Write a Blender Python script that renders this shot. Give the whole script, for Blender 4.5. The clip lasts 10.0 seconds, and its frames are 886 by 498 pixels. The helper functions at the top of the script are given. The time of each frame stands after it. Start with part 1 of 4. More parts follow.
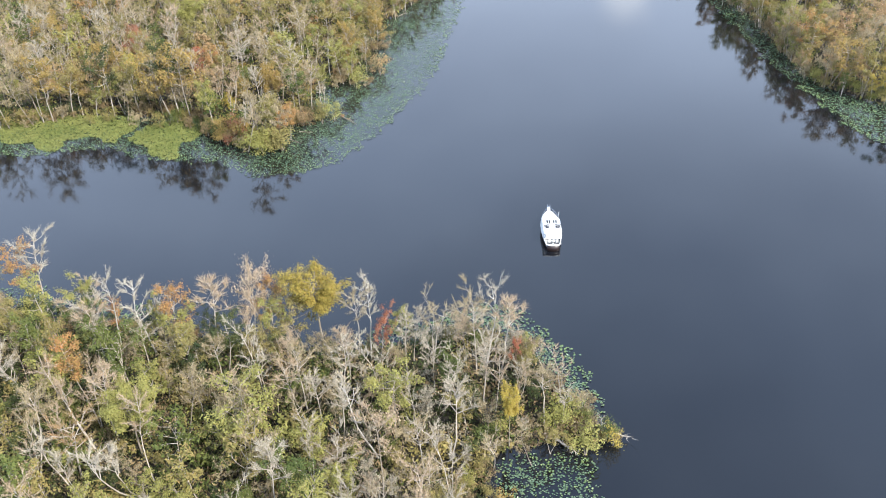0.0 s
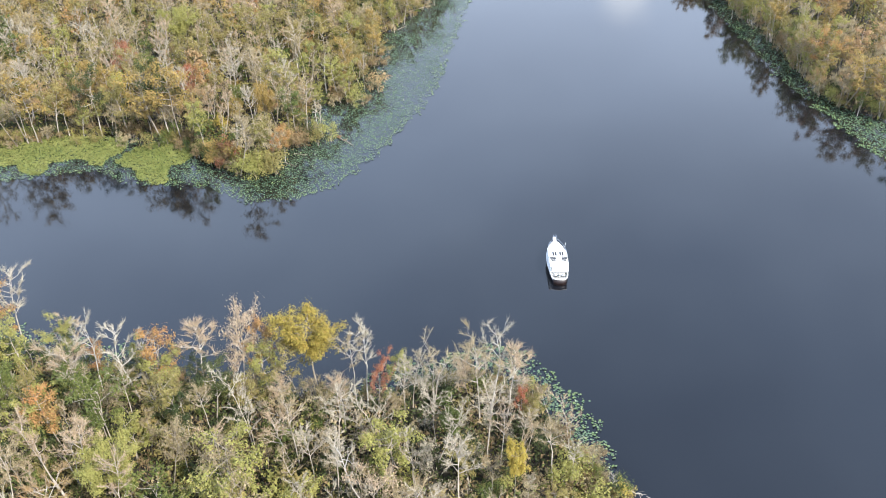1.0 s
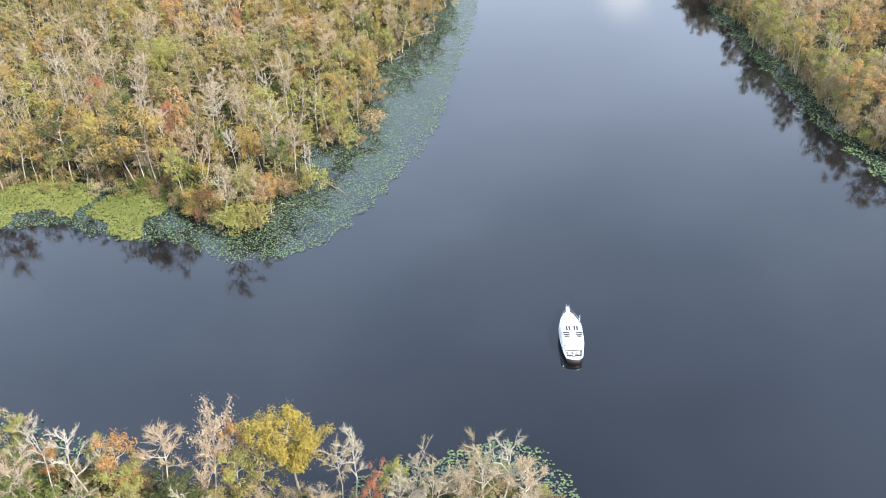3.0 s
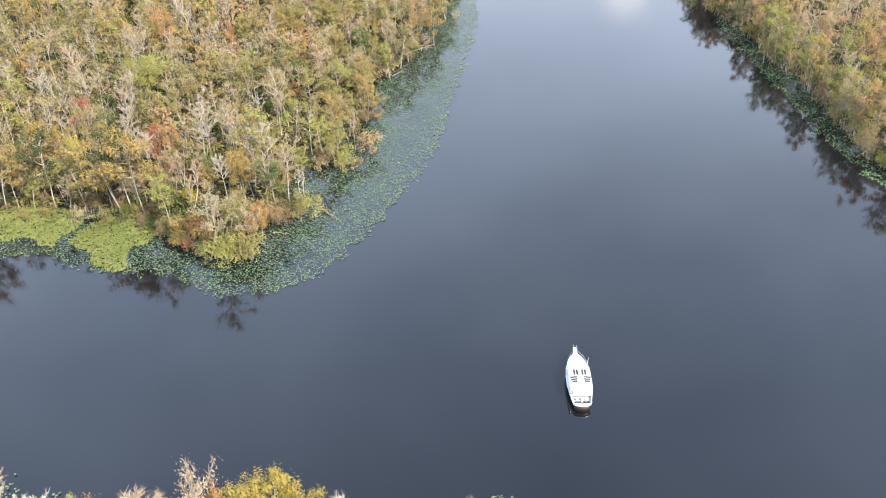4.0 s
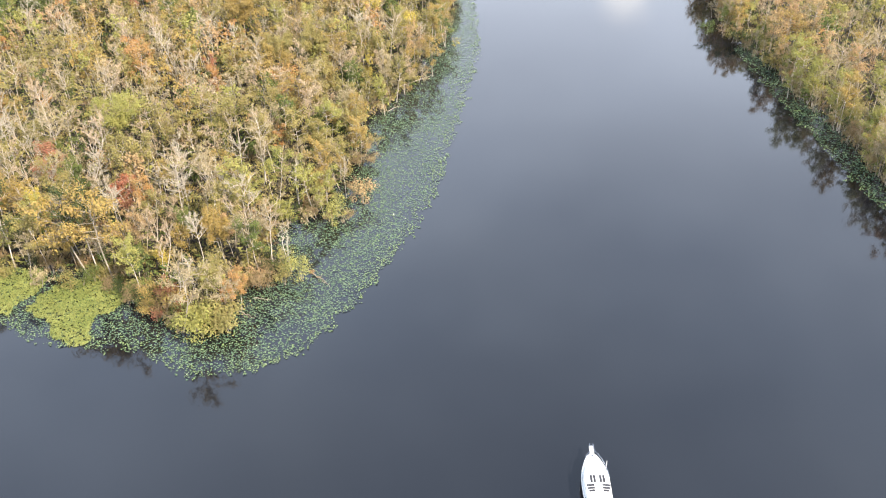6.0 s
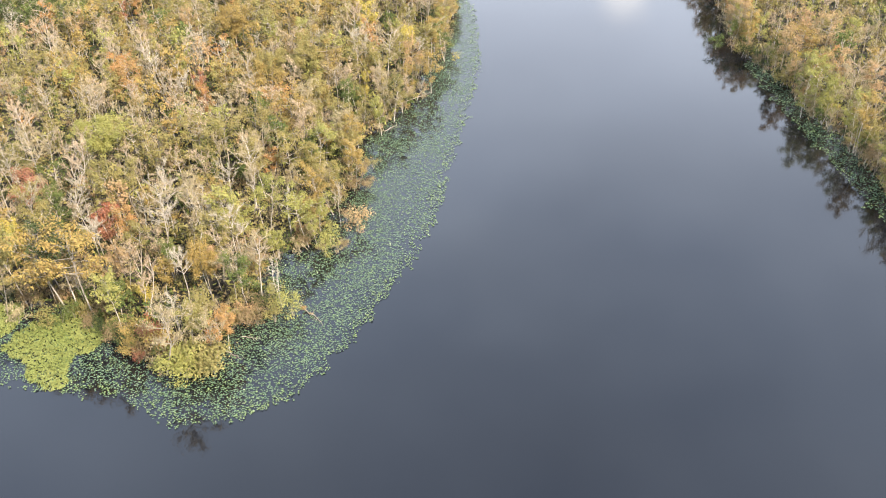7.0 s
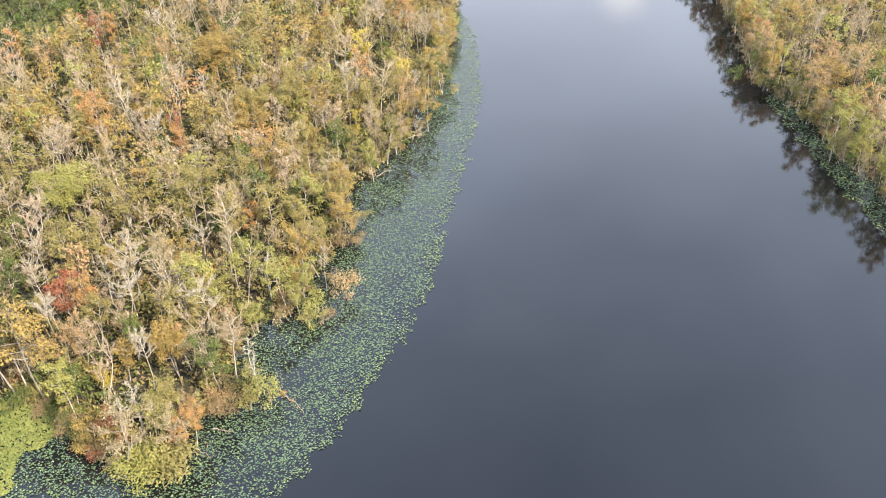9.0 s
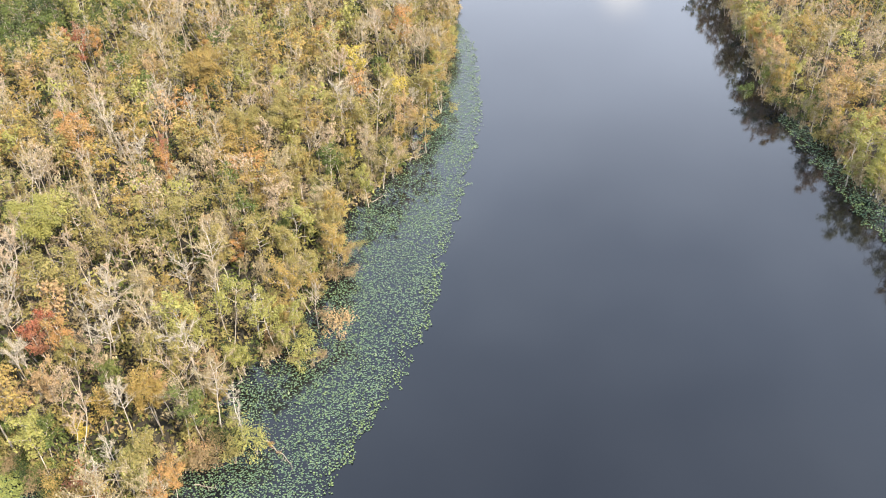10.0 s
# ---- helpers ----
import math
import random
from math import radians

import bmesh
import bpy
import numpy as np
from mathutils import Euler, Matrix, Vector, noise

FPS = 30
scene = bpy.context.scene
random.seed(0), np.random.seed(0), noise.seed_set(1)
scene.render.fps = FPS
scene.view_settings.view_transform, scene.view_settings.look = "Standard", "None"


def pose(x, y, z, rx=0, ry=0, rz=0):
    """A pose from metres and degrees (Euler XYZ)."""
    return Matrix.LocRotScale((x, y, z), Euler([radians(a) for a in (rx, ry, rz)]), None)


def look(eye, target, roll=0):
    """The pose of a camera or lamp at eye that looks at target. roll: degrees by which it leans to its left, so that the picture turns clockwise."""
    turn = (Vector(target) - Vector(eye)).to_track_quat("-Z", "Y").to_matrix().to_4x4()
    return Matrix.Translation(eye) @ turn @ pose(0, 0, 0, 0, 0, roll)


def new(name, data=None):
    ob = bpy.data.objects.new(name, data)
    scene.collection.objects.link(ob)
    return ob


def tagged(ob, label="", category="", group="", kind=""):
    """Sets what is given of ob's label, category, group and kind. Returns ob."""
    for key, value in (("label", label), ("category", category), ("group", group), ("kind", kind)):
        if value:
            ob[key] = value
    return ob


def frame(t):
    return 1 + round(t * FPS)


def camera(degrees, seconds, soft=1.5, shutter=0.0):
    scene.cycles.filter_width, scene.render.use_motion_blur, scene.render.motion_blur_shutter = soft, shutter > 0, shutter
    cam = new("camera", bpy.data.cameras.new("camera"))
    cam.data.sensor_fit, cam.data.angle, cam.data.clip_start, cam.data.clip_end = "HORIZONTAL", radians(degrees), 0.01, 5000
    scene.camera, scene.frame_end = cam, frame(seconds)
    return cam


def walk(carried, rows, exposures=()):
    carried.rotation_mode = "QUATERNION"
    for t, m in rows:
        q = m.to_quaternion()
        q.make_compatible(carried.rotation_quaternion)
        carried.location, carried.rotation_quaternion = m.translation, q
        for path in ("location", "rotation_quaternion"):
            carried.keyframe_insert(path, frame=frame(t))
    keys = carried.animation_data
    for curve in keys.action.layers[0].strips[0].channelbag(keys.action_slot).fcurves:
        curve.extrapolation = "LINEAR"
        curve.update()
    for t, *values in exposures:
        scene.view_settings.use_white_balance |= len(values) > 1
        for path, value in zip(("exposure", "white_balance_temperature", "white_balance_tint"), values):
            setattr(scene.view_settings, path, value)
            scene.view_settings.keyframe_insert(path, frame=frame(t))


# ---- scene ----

# ============================================================ camera: a drone gliding up the river at 90 m
LENS = 55.0
cam = camera(LENS, 10.0, soft=1.05)


def drone(t):
    """The drone's pose: a straight, level flight with a slight drift."""
    pitch = -36.9005 + 0.03229 * t - 0.00752 * t * t
    lean = -1.3016 + 0.02368 * t + 0.0040 * t * t
    yaw = 0.00168 * t - 0.00426 * t * t
    x = -0.0269 * t + 0.01512 * t * t
    y = 9.2239 * t + 0.01913 * t * t
    z = 90.0 + 0.02303 * t
    return pose(x, y, z, 90 + pitch, 0, yaw) @ pose(0, 0, 0, 0, 0, lean)


walk(cam, [(k * 0.5, drone(k * 0.5)) for k in range(21)], [(0.0, 0.80, 6050, 10), (2.5, 0.95, 6250, 10), (4.0, 1.03, 6400, 11), (4.6, 1.15, 6600, 11), (7.0, 1.18, 6900, 12), (10.0, 1.10, 6850, 12)])

# ============================================================ sky and sun
SUN_ELEV, SUN_AZ = 47.0, 134.0  # degrees; azimuth clockwise from straight ahead (+y)
sun_dir = Vector((math.sin(radians(SUN_AZ)) * math.cos(radians(SUN_ELEV)), math.cos(radians(SUN_AZ)) * math.cos(radians(SUN_ELEV)), math.sin(radians(SUN_ELEV))))
sun = new("sun", bpy.data.lights.new("sun", "SUN"))
sun.data.energy, sun.data.angle, sun.data.color = 5.0, radians(0.6), (1.0, 0.93, 0.82)
sun.matrix_world = look(sun_dir * 400, (0, 0, 0))

world = bpy.data.worlds.new("sky")
scene.world = world
world.use_nodes = True


def node(tree, kind, **values):
    n = tree.nodes.new(kind)
    for key, value in values.items():
        if key in n.inputs:
            n.inputs[key].default_value = value
    return n


def ranged(nt, socket, low, high, a=0.0, b=1.0):
    n = nt.nodes.new("ShaderNodeMapRange")
    n.inputs["From Min"].default_value, n.inputs["From Max"].default_value = a, b
    n.inputs["To Min"].default_value, n.inputs["To Max"].default_value = low, high
    nt.links.new(socket, n.inputs["Value"])
    return n.outputs[0]


def build_sky():
    nt = world.node_tree
    nt.nodes.clear()
    sky = nt.nodes.new("ShaderNodeTexSky")
    sky.sky_type, sky.sun_disc = "NISHITA", False
    sky.sun_elevation, sky.sun_rotation = radians(SUN_ELEV), radians(SUN_AZ)
    blue = node(nt, "ShaderNodeMixRGB", Fac=1.0)
    blue.blend_type = "MULTIPLY"
    blue.inputs[2].default_value = (0.11, 0.11, 0.11, 1)
    nt.links.new(sky.outputs[0], blue.inputs[1])
    co = nt.nodes.new("ShaderNodeTexCoord")
    # a flat cloud deck: the direction divided by its height
    sep = nt.nodes.new("ShaderNodeSeparateXYZ")
    nt.links.new(co.outputs["Generated"], sep.inputs[0])
    up = nt.nodes.new("ShaderNodeMath")
    up.operation = "MAXIMUM"
    up.inputs[1].default_value = 0.06
    nt.links.new(sep.outputs[2], up.inputs[0])
    comb = nt.nodes.new("ShaderNodeCombineXYZ")
    for axis in (0, 1):
        div = nt.nodes.new("ShaderNodeMath")
        div.operation = "DIVIDE"
        nt.links.new(sep.outputs[axis], div.inputs[0])
        nt.links.new(up.outputs[0], div.inputs[1])
        nt.links.new(div.outputs[0], comb.inputs[axis])
    comb.inputs[2].default_value = 2.7
    n1 = node(nt, "ShaderNodeTexNoise", Scale=1.1, Detail=5.0, Roughness=0.55)
    nt.links.new(comb.outputs[0], n1.inputs["Vector"])
    ramp = nt.nodes.new("ShaderNodeValToRGB")
    ramp.color_ramp.elements[0].position, ramp.color_ramp.elements[0].color = 0.30, (0.55, 0.55, 0.55, 1)
    ramp.color_ramp.elements[1].position, ramp.color_ramp.elements[1].color = 0.60, (1, 1, 1, 1)
    nt.links.new(n1.outputs["Fac"], ramp.inputs[0])
    n2 = node(nt, "ShaderNodeTexNoise", Scale=2.6, Detail=4.0, Roughness=0.5)
    nt.links.new(comb.outputs[0], n2.inputs["Vector"])
    shade = nt.nodes.new("ShaderNodeValToRGB")
    shade.color_ramp.elements[0].position, shade.color_ramp.elements[0].color = 0.30, (0.545, 0.70, 0.97, 1)
    shade.color_ramp.elements[1].position, shade.color_ramp.elements[1].color = 0.75, (0.705, 0.875, 1.15, 1)
    nt.links.new(n2.outputs["Fac"], shade.inputs[0])
    mix = nt.nodes.new("ShaderNodeMixRGB")
    nt.links.new(ramp.outputs[0], mix.inputs[0])
    nt.links.new(blue.outputs[0], mix.inputs[1])
    nt.links.new(shade.outputs[0], mix.inputs[2])
    # one white cloud low over the river
    away = nt.nodes.new("ShaderNodeVectorMath")
    away.operation = "DISTANCE"
    away.inputs[1].default_value = (0.262, 0.957, 0.382)
    warp = nt.nodes.new("ShaderNodeVectorMath")
    warp.operation = "MULTIPLY_ADD"
    ragged = node(nt, "ShaderNodeTexNoise", Scale=16.0, Detail=5.0, Roughness=0.6)
    nt.links.new(co.outputs["Generated"], ragged.inputs["Vector"])
    nt.links.new(ragged.outputs["Color"], warp.inputs[0])
    warp.inputs[1].default_value = (0.09, 0.09, 0.09)
    nt.links.new(co.outputs["Generated"], warp.inputs[2])
    nt.links.new(warp.outputs[0], away.inputs[0])
    puff = nt.nodes.new("ShaderNodeMapRange")
    puff.interpolation_type = "SMOOTHSTEP"
    puff.inputs["From Min"].default_value, puff.inputs["From Max"].default_value = 0.05, 0.012
    nt.links.new(away.outputs["Value"], puff.inputs["Value"])
    white = nt.nodes.new("ShaderNodeMixRGB")
    white.inputs[2].default_value = (1.0, 1.06, 1.16, 1)
    nt.links.new(puff.outputs[0], white.inputs[0])
    # the deck pales to grey towards the horizon
    pale = nt.nodes.new("ShaderNodeMixRGB")
    pale.inputs[2].default_value = (0.73, 0.82, 0.98, 1)
    nt.links.new(ranged(nt, sep.outputs[2], 0.75, 0.0, 0.34, 0.66), pale.inputs[0])
    nt.links.new(mix.outputs[0], pale.inputs[1])
    nt.links.new(pale.outputs[0], white.inputs[1])
    low = nt.nodes.new("ShaderNodeMapRange")
    low.interpolation_type = "SMOOTHSTEP"
    low.inputs["From Min"].default_value, low.inputs["From Max"].default_value = 0.2, 0.85
    low.inputs["To Min"].default_value, low.inputs["To Max"].default_value = 1.82, 0.60
    nt.links.new(sep.outputs[2], low.inputs["Value"])
    # the deck thins from one side of the river to the other, most overhead
    across = nt.nodes.new("ShaderNodeMath")
    across.operation = "MULTIPLY"
    nt.links.new(sep.outputs[0], across.inputs[0])
    nt.links.new(sep.outputs[2], across.inputs[1])
    tilt = nt.nodes.new("ShaderNodeMath")
    tilt.operation = "MULTIPLY"
    nt.links.new(ranged(nt, across.outputs[0], 1.18, 0.83, -0.5, 0.5), tilt.inputs[0])
    nt.links.new(low.outputs[0], tilt.inputs[1])
    bg = node(nt, "ShaderNodeBackground", Strength=1.0)
    nt.links.new(white.outputs[0], bg.inputs[0])
    nt.links.new(tilt.outputs[0], bg.inputs[1])
    out = nt.nodes.new("ShaderNodeOutputWorld")
    nt.links.new(bg.outputs[0], out.inputs[0])


build_sky()

# ============================================================ materials


def material(name):
    m = bpy.data.materials.new(name)
    m.use_nodes = True
    m.node_tree.nodes.clear()
    return m, m.node_tree


def hsv_shift(nt, colour_socket, hue, sat, val):
    n = nt.nodes.new("ShaderNodeHueSaturation")
    for key, sock in (("Hue", hue), ("Saturation", sat), ("Value", val)):
        if sock is None:
            continue
        if isinstance(sock, float):
            n.inputs[key].default_value = sock
        else:
            nt.links.new(sock, n.inputs[key])
    nt.links.new(colour_socket, n.inputs["Color"])
    return n.outputs[0]


def place_noise(nt, scale, detail=2.0):
    geo = nt.nodes.new("ShaderNodeNewGeometry")
    n = node(nt, "ShaderNodeTexNoise", Scale=scale, Detail=detail)
    nt.links.new(geo.outputs["Position"], n.inputs["Vector"])
    return n.outputs["Fac"], n.outputs["Color"]


def foliage(name, colour, second, through_leaf=0.32, rough=0.7, spread=0.12):
    """Leaves: each leaf its own shade, each tree its own tone between two colours."""
    m, nt = material(name)
    geo = nt.nodes.new("ShaderNodeNewGeometry")
    info = nt.nodes.new("ShaderNodeObjectInfo")
    fac, _ = place_noise(nt, 0.16, 3.0)
    add = nt.nodes.new("ShaderNodeMath")
    add.operation = "ADD"
    nt.links.new(ranged(nt, fac, -0.25, 1.0, 0.3, 0.7), add.inputs[0])
    nt.links.new(ranged(nt, info.outputs["Random"], -0.25, 0.35), add.inputs[1])
    add.use_clamp = True
    mix = nt.nodes.new("ShaderNodeMixRGB")
    mix.inputs[1].default_value, mix.inputs[2].default_value = (*colour[:2], colour[2] * 0.84, 1), (*second[:2], second[2] * 0.84, 1)
    nt.links.new(add.outputs[0], mix.inputs[0])
    isl = geo.outputs["Random Per Island"]
    fine, _ = place_noise(nt, 4.5, 3.0)  # leaflets a hand across within each spray
    col = hsv_shift(nt, mix.outputs[0], ranged(nt, isl, 0.49, 0.51), 0.98, ranged(nt, isl, 1 - spread, 1 + spread))
    col = hsv_shift(nt, col, ranged(nt, fine, 0.515, 0.485, 0.3, 0.7), None, ranged(nt, fine, 0.68, 1.30, 0.3, 0.7))
    bsdf = node(nt, "ShaderNodeBsdfPrincipled", Roughness=rough)
    nt.links.new(col, bsdf.inputs["Base Color"])
    relief = nt.nodes.new("ShaderNodeBump")
    relief.inputs["Strength"].default_value, relief.inputs["Distance"].default_value = 0.45, 0.12
    nt.links.new(fine, relief.inputs["Height"])
    nt.links.new(relief.outputs[0], bsdf.inputs["Normal"])
    bsdf.inputs["Specular IOR Level"].default_value = 0.25
    tr = nt.nodes.new("ShaderNodeBsdfTranslucent")
    nt.links.new(col, tr.inputs[0])
    mx = nt.nodes.new("ShaderNodeMixShader")
    mx.inputs[0].default_value = through_leaf
    nt.links.new(bsdf.outputs[0], mx.inputs[1])
    nt.links.new(tr.outputs[0], mx.inputs[2])
    out = nt.nodes.new("ShaderNodeOutputMaterial")
    nt.links.new(mx.outputs[0], out.inputs[0])
    return m


def surface(name, colour, second, rough=0.7, scale=1.0, fine=12.0, bump=0.0, metal=0.0, detail=4.0, spec=0.5):
    """A plain surface in two tones with stains at one scale and grain at a finer one."""
    m, nt = material(name)
    fac, _ = place_noise(nt, scale, detail)
    fine_fac, _ = place_noise(nt, fine, 3.0)
    mix = nt.nodes.new("ShaderNodeMixRGB")
    mix.inputs[1].default_value, mix.inputs[2].default_value = (*colour, 1), (*second, 1)
    nt.links.new(ranged(nt, fac, 0.0, 1.0, 0.32, 0.68), mix.inputs[0])
    col = hsv_shift(nt, mix.outputs[0], None, None, ranged(nt, fine_fac, 0.75, 1.25, 0.25, 0.75))
    bsdf = node(nt, "ShaderNodeBsdfPrincipled", Roughness=rough, Metallic=metal)
    bsdf.inputs["Specular IOR Level"].default_value = spec
    nt.links.new(col, bsdf.inputs["Base Color"])
    if bump:
        b = nt.nodes.new("ShaderNodeBump")
        b.inputs["Strength"].default_value, b.inputs["Distance"].default_value = bump, 0.05
        nt.links.new(fine_fac, b.inputs["Height"])
        nt.links.new(b.outputs[0], bsdf.inputs["Normal"])
    out = nt.nodes.new("ShaderNodeOutputMaterial")
    nt.links.new(bsdf.outputs[0], out.inputs[0])
    return m


def water_material():
    m, nt = material("river_water")
    fac, _ = place_noise(nt, 0.02, 3.0)
    mix = nt.nodes.new("ShaderNodeMixRGB")
    mix.inputs[1].default_value, mix.inputs[2].default_value = (0.004, 0.005, 0.008, 1), (0.006, 0.0065, 0.008, 1)
    nt.links.new(fac, mix.inputs[0])
    bsdf = node(nt, "ShaderNodeBsdfPrincipled", Roughness=0.06, IOR=1.76)
    nt.links.new(mix.outputs[0], bsdf.inputs["Base Color"])
    rip, _ = place_noise(nt, 1.6, 3.0)
    b = nt.nodes.new("ShaderNodeBump")
    b.inputs["Strength"].default_value, b.inputs["Distance"].default_value = 0.06, 0.05
    nt.links.new(rip, b.inputs["Height"])
    nt.links.new(b.outputs[0], bsdf.inputs["Normal"])
    out = nt.nodes.new("ShaderNodeOutputMaterial")
    nt.links.new(bsdf.outputs[0], out.inputs[0])
    return m


WATER = water_material()
SWAMP_FLOOR = surface("swamp_floor", (0.020, 0.017, 0.011), (0.040, 0.033, 0.020), 0.9, 0.35, 4.0, 0.4)
BARK_PALE = surface("pale_bark", (0.51, 0.445, 0.37), (0.40, 0.34, 0.275), 0.85, 0.8, 9.0, 0.3)
BARK_GREY = surface("grey_bark", (0.34, 0.29, 0.22), (0.22, 0.18, 0.14), 0.85, 0.8, 9.0, 0.3)
BARK_DEAD = surface("bleached_dead_wood", (0.53, 0.485, 0.42), (0.41, 0.37, 0.32), 0.8, 1.2, 9.0, 0.3)
F = {
    "tan": foliage("tan_twigs", (0.385, 0.31, 0.21), (0.31, 0.245, 0.165), 0.2, spread=0.2),
    "grey": foliage("grey_twigs", (0.46, 0.405, 0.36), (0.36, 0.31, 0.27), 0.2, spread=0.2),
    "pink": foliage("pinkish_twigs", (0.47, 0.355, 0.27), (0.40, 0.30, 0.225), 0.25, spread=0.2),
    "olive": foliage("olive_leaves", (0.245, 0.21, 0.083), (0.30, 0.24, 0.095)),
    "ygreen": foliage("yellow_green_leaves", (0.33, 0.31, 0.105), (0.26, 0.25, 0.08)),
    "green": foliage("green_leaves", (0.09, 0.12, 0.038), (0.14, 0.155, 0.045)),
    "dark": foliage("dark_green_leaves", (0.045, 0.065, 0.026), (0.08, 0.09, 0.035)),
    "gold": foliage("golden_needles", (0.35, 0.245, 0.085), (0.29, 0.205, 0.075)),
    "yellow": foliage("yellow_leaves", (0.47, 0.36, 0.08), (0.40, 0.32, 0.08)),
    "orange": foliage("orange_needles", (0.41, 0.21, 0.085), (0.36, 0.23, 0.10)),
    "peach": foliage("peach_needles", (0.42, 0.27, 0.16), (0.37, 0.26, 0.145)),
    "red": foliage("rust_red_leaves", (0.34, 0.11, 0.065), (0.30, 0.15, 0.10)),
    "ochre": foliage("ochre_needles", (0.36, 0.27, 0.06), (0.30, 0.235, 0.055)),
    "brown": foliage("brown_brush", (0.24, 0.17, 0.10), (0.30, 0.22, 0.13)),
}


def pad_material(name, a, b, rough):
    m, nt = material(name)
    geo = nt.nodes.new("ShaderNodeNewGeometry")
    isl = geo.outputs["Random Per Island"]
    mix = nt.nodes.new("ShaderNodeMixRGB")
    mix.inputs[1].default_value, mix.inputs[2].default_value = (*a, 1), (*b, 1)
    nt.links.new(isl, mix.inputs[0])
    bsdf = node(nt, "ShaderNodeBsdfPrincipled", Roughness=rough, IOR=1.62)
    nt.links.new(mix.outputs[0], bsdf.inputs["Base Color"])
    out = nt.nodes.new("ShaderNodeOutputMaterial")
    nt.links.new(bsdf.outputs[0], out.inputs[0])
    return m


PAD = pad_material("lily_pad", (0.065, 0.115, 0.065), (0.13, 0.18, 0.10), 0.22)
PAD_EDGE = pad_material("emergent_lily_leaf", (0.075, 0.13, 0.045), (0.17, 0.22, 0.075), 0.35)
MAT_GRASS = foliage("floating_marsh_grass", (0.175, 0.20, 0.062), (0.228, 0.24, 0.082), 0.2, spread=0.08)
GELCOAT = surface("white_gelcoat", (0.82, 0.82, 0.80), (0.78, 0.78, 0.76), 0.25, 0.6, 6.0)
NONSKID = surface("white_nonskid_deck", (0.78, 0.78, 0.75), (0.72, 0.72, 0.70), 0.6, 1.0, 25.0, 0.2)
SMOKED = surface("smoked_acrylic", (0.035, 0.035, 0.04), (0.05, 0.05, 0.055), 0.15, 1.0, 8.0)
VARNISH = surface("varnished_transom", (0.017, 0.007, 0.005), (0.011, 0.005, 0.004), 0.45, 1.5, 10.0)
STEEL = surface("stainless_steel", (0.62, 0.63, 0.64), (0.55, 0.56, 0.57), 0.25, 2.0, 12.0, 0.0, 1.0)
RUBBER = surface("black_rubber", (0.02, 0.02, 0.02), (0.035, 0.035, 0.035), 0.6, 2.0, 12.0)
CUSHION = surface("grey_cushion", (0.30, 0.30, 0.31), (0.24, 0.24, 0.25), 0.8, 2.0, 20.0, 0.2)
BOOTTOP = surface("dark_blue_hull_paint", (0.02, 0.025, 0.04), (0.03, 0.03, 0.04), 0.4, 1.0, 8.0)

# ============================================================ plan of the land (metres; the drone starts over 0, 0)
LEFT_SHORE = [(16, 700), (10, 420), (8, 330), (6, 295), (4, 270), (-1, 258), (-4, 254), (-1, 245), (-6, 236), (-13, 225), (-16, 218), (-14, 206), (-18, 199), (-19, 193),
              (-21, 186), (-26, 184), (-29, 177), (-25, 172), (-29, 167), (-33, 164), (-33, 158), (-35, 154), (-40, 154), (-47, 158), (-54, 165), (-60, 169),
              (-71, 172), (-82, 171), (-96, 166), (-130, 168), (-190, 180), (-700, 230), (-700, 700)]
NEAR_SHORE = [(24, 75.8), (22, 79), (19, 83), (16, 88), (13, 94), (9, 98.5), (3, 99), (-4, 96.5), (-14, 95), (-26, 97), (-38, 100), (-50, 102), (-64, 106), (-90, 110),
              (-150, 122), (-700, 160), (-700, -300), (0, -300), (4, 20), (5, 60), (6, 69), (7, 73), (12, 74.4), (19, 74.6)]
RIGHT_SHORE = [(74, 700), (81, 330), (78, 294), (75.5, 271), (75, 264), (77, 258), (79.8, 249), (81, 236), (82.2, 227), (84, 218), (84.8, 206), (85, 192), (86, 181), (92, 172.5), (104, 165),
               (130, 153), (220, 112), (700, 0), (700, 700)]


def smooth(points, rounds=2):
    """Chaikin corner cutting of a closed outline."""
    p = np.array(points, float)
    for _ in range(rounds):
        q = np.roll(p, -1, 0)
        p = np.stack([0.8 * p + 0.2 * q, 0.2 * p + 0.8 * q], 1).reshape(-1, 2)
    return p


def signed_distance(poly, xy):
    """Distance of points to an outline, positive inside it."""
    xy = np.asarray(xy, float)
    best = np.full(len(xy), 1e9)
    odd = np.zeros(len(xy), bool)
    for a, b in zip(poly, np.roll(poly, -1, 0)):
        d = b - a
        k = np.clip(((xy - a) @ d) / max(d @ d, 1e-9), 0, 1)
        best = np.minimum(best, np.hypot(*(xy - a - k[:, None] * d).T))
        if a[1] != b[1]:
            cross = (a[1] > xy[:, 1]) != (b[1] > xy[:, 1])
            odd ^= cross & (xy[:, 0] < (b[0] - a[0]) * (xy[:, 1] - a[1]) / (b[1] - a[1]) + a[0])
    return np.where(odd, best, -best)


LAND = {"left": smooth(LEFT_SHORE), "near": smooth(NEAR_SHORE), "right": smooth(RIGHT_SHORE)}


def land_depth(xy):
    return np.max([signed_distance(p, xy) for p in LAND.values()], 0)


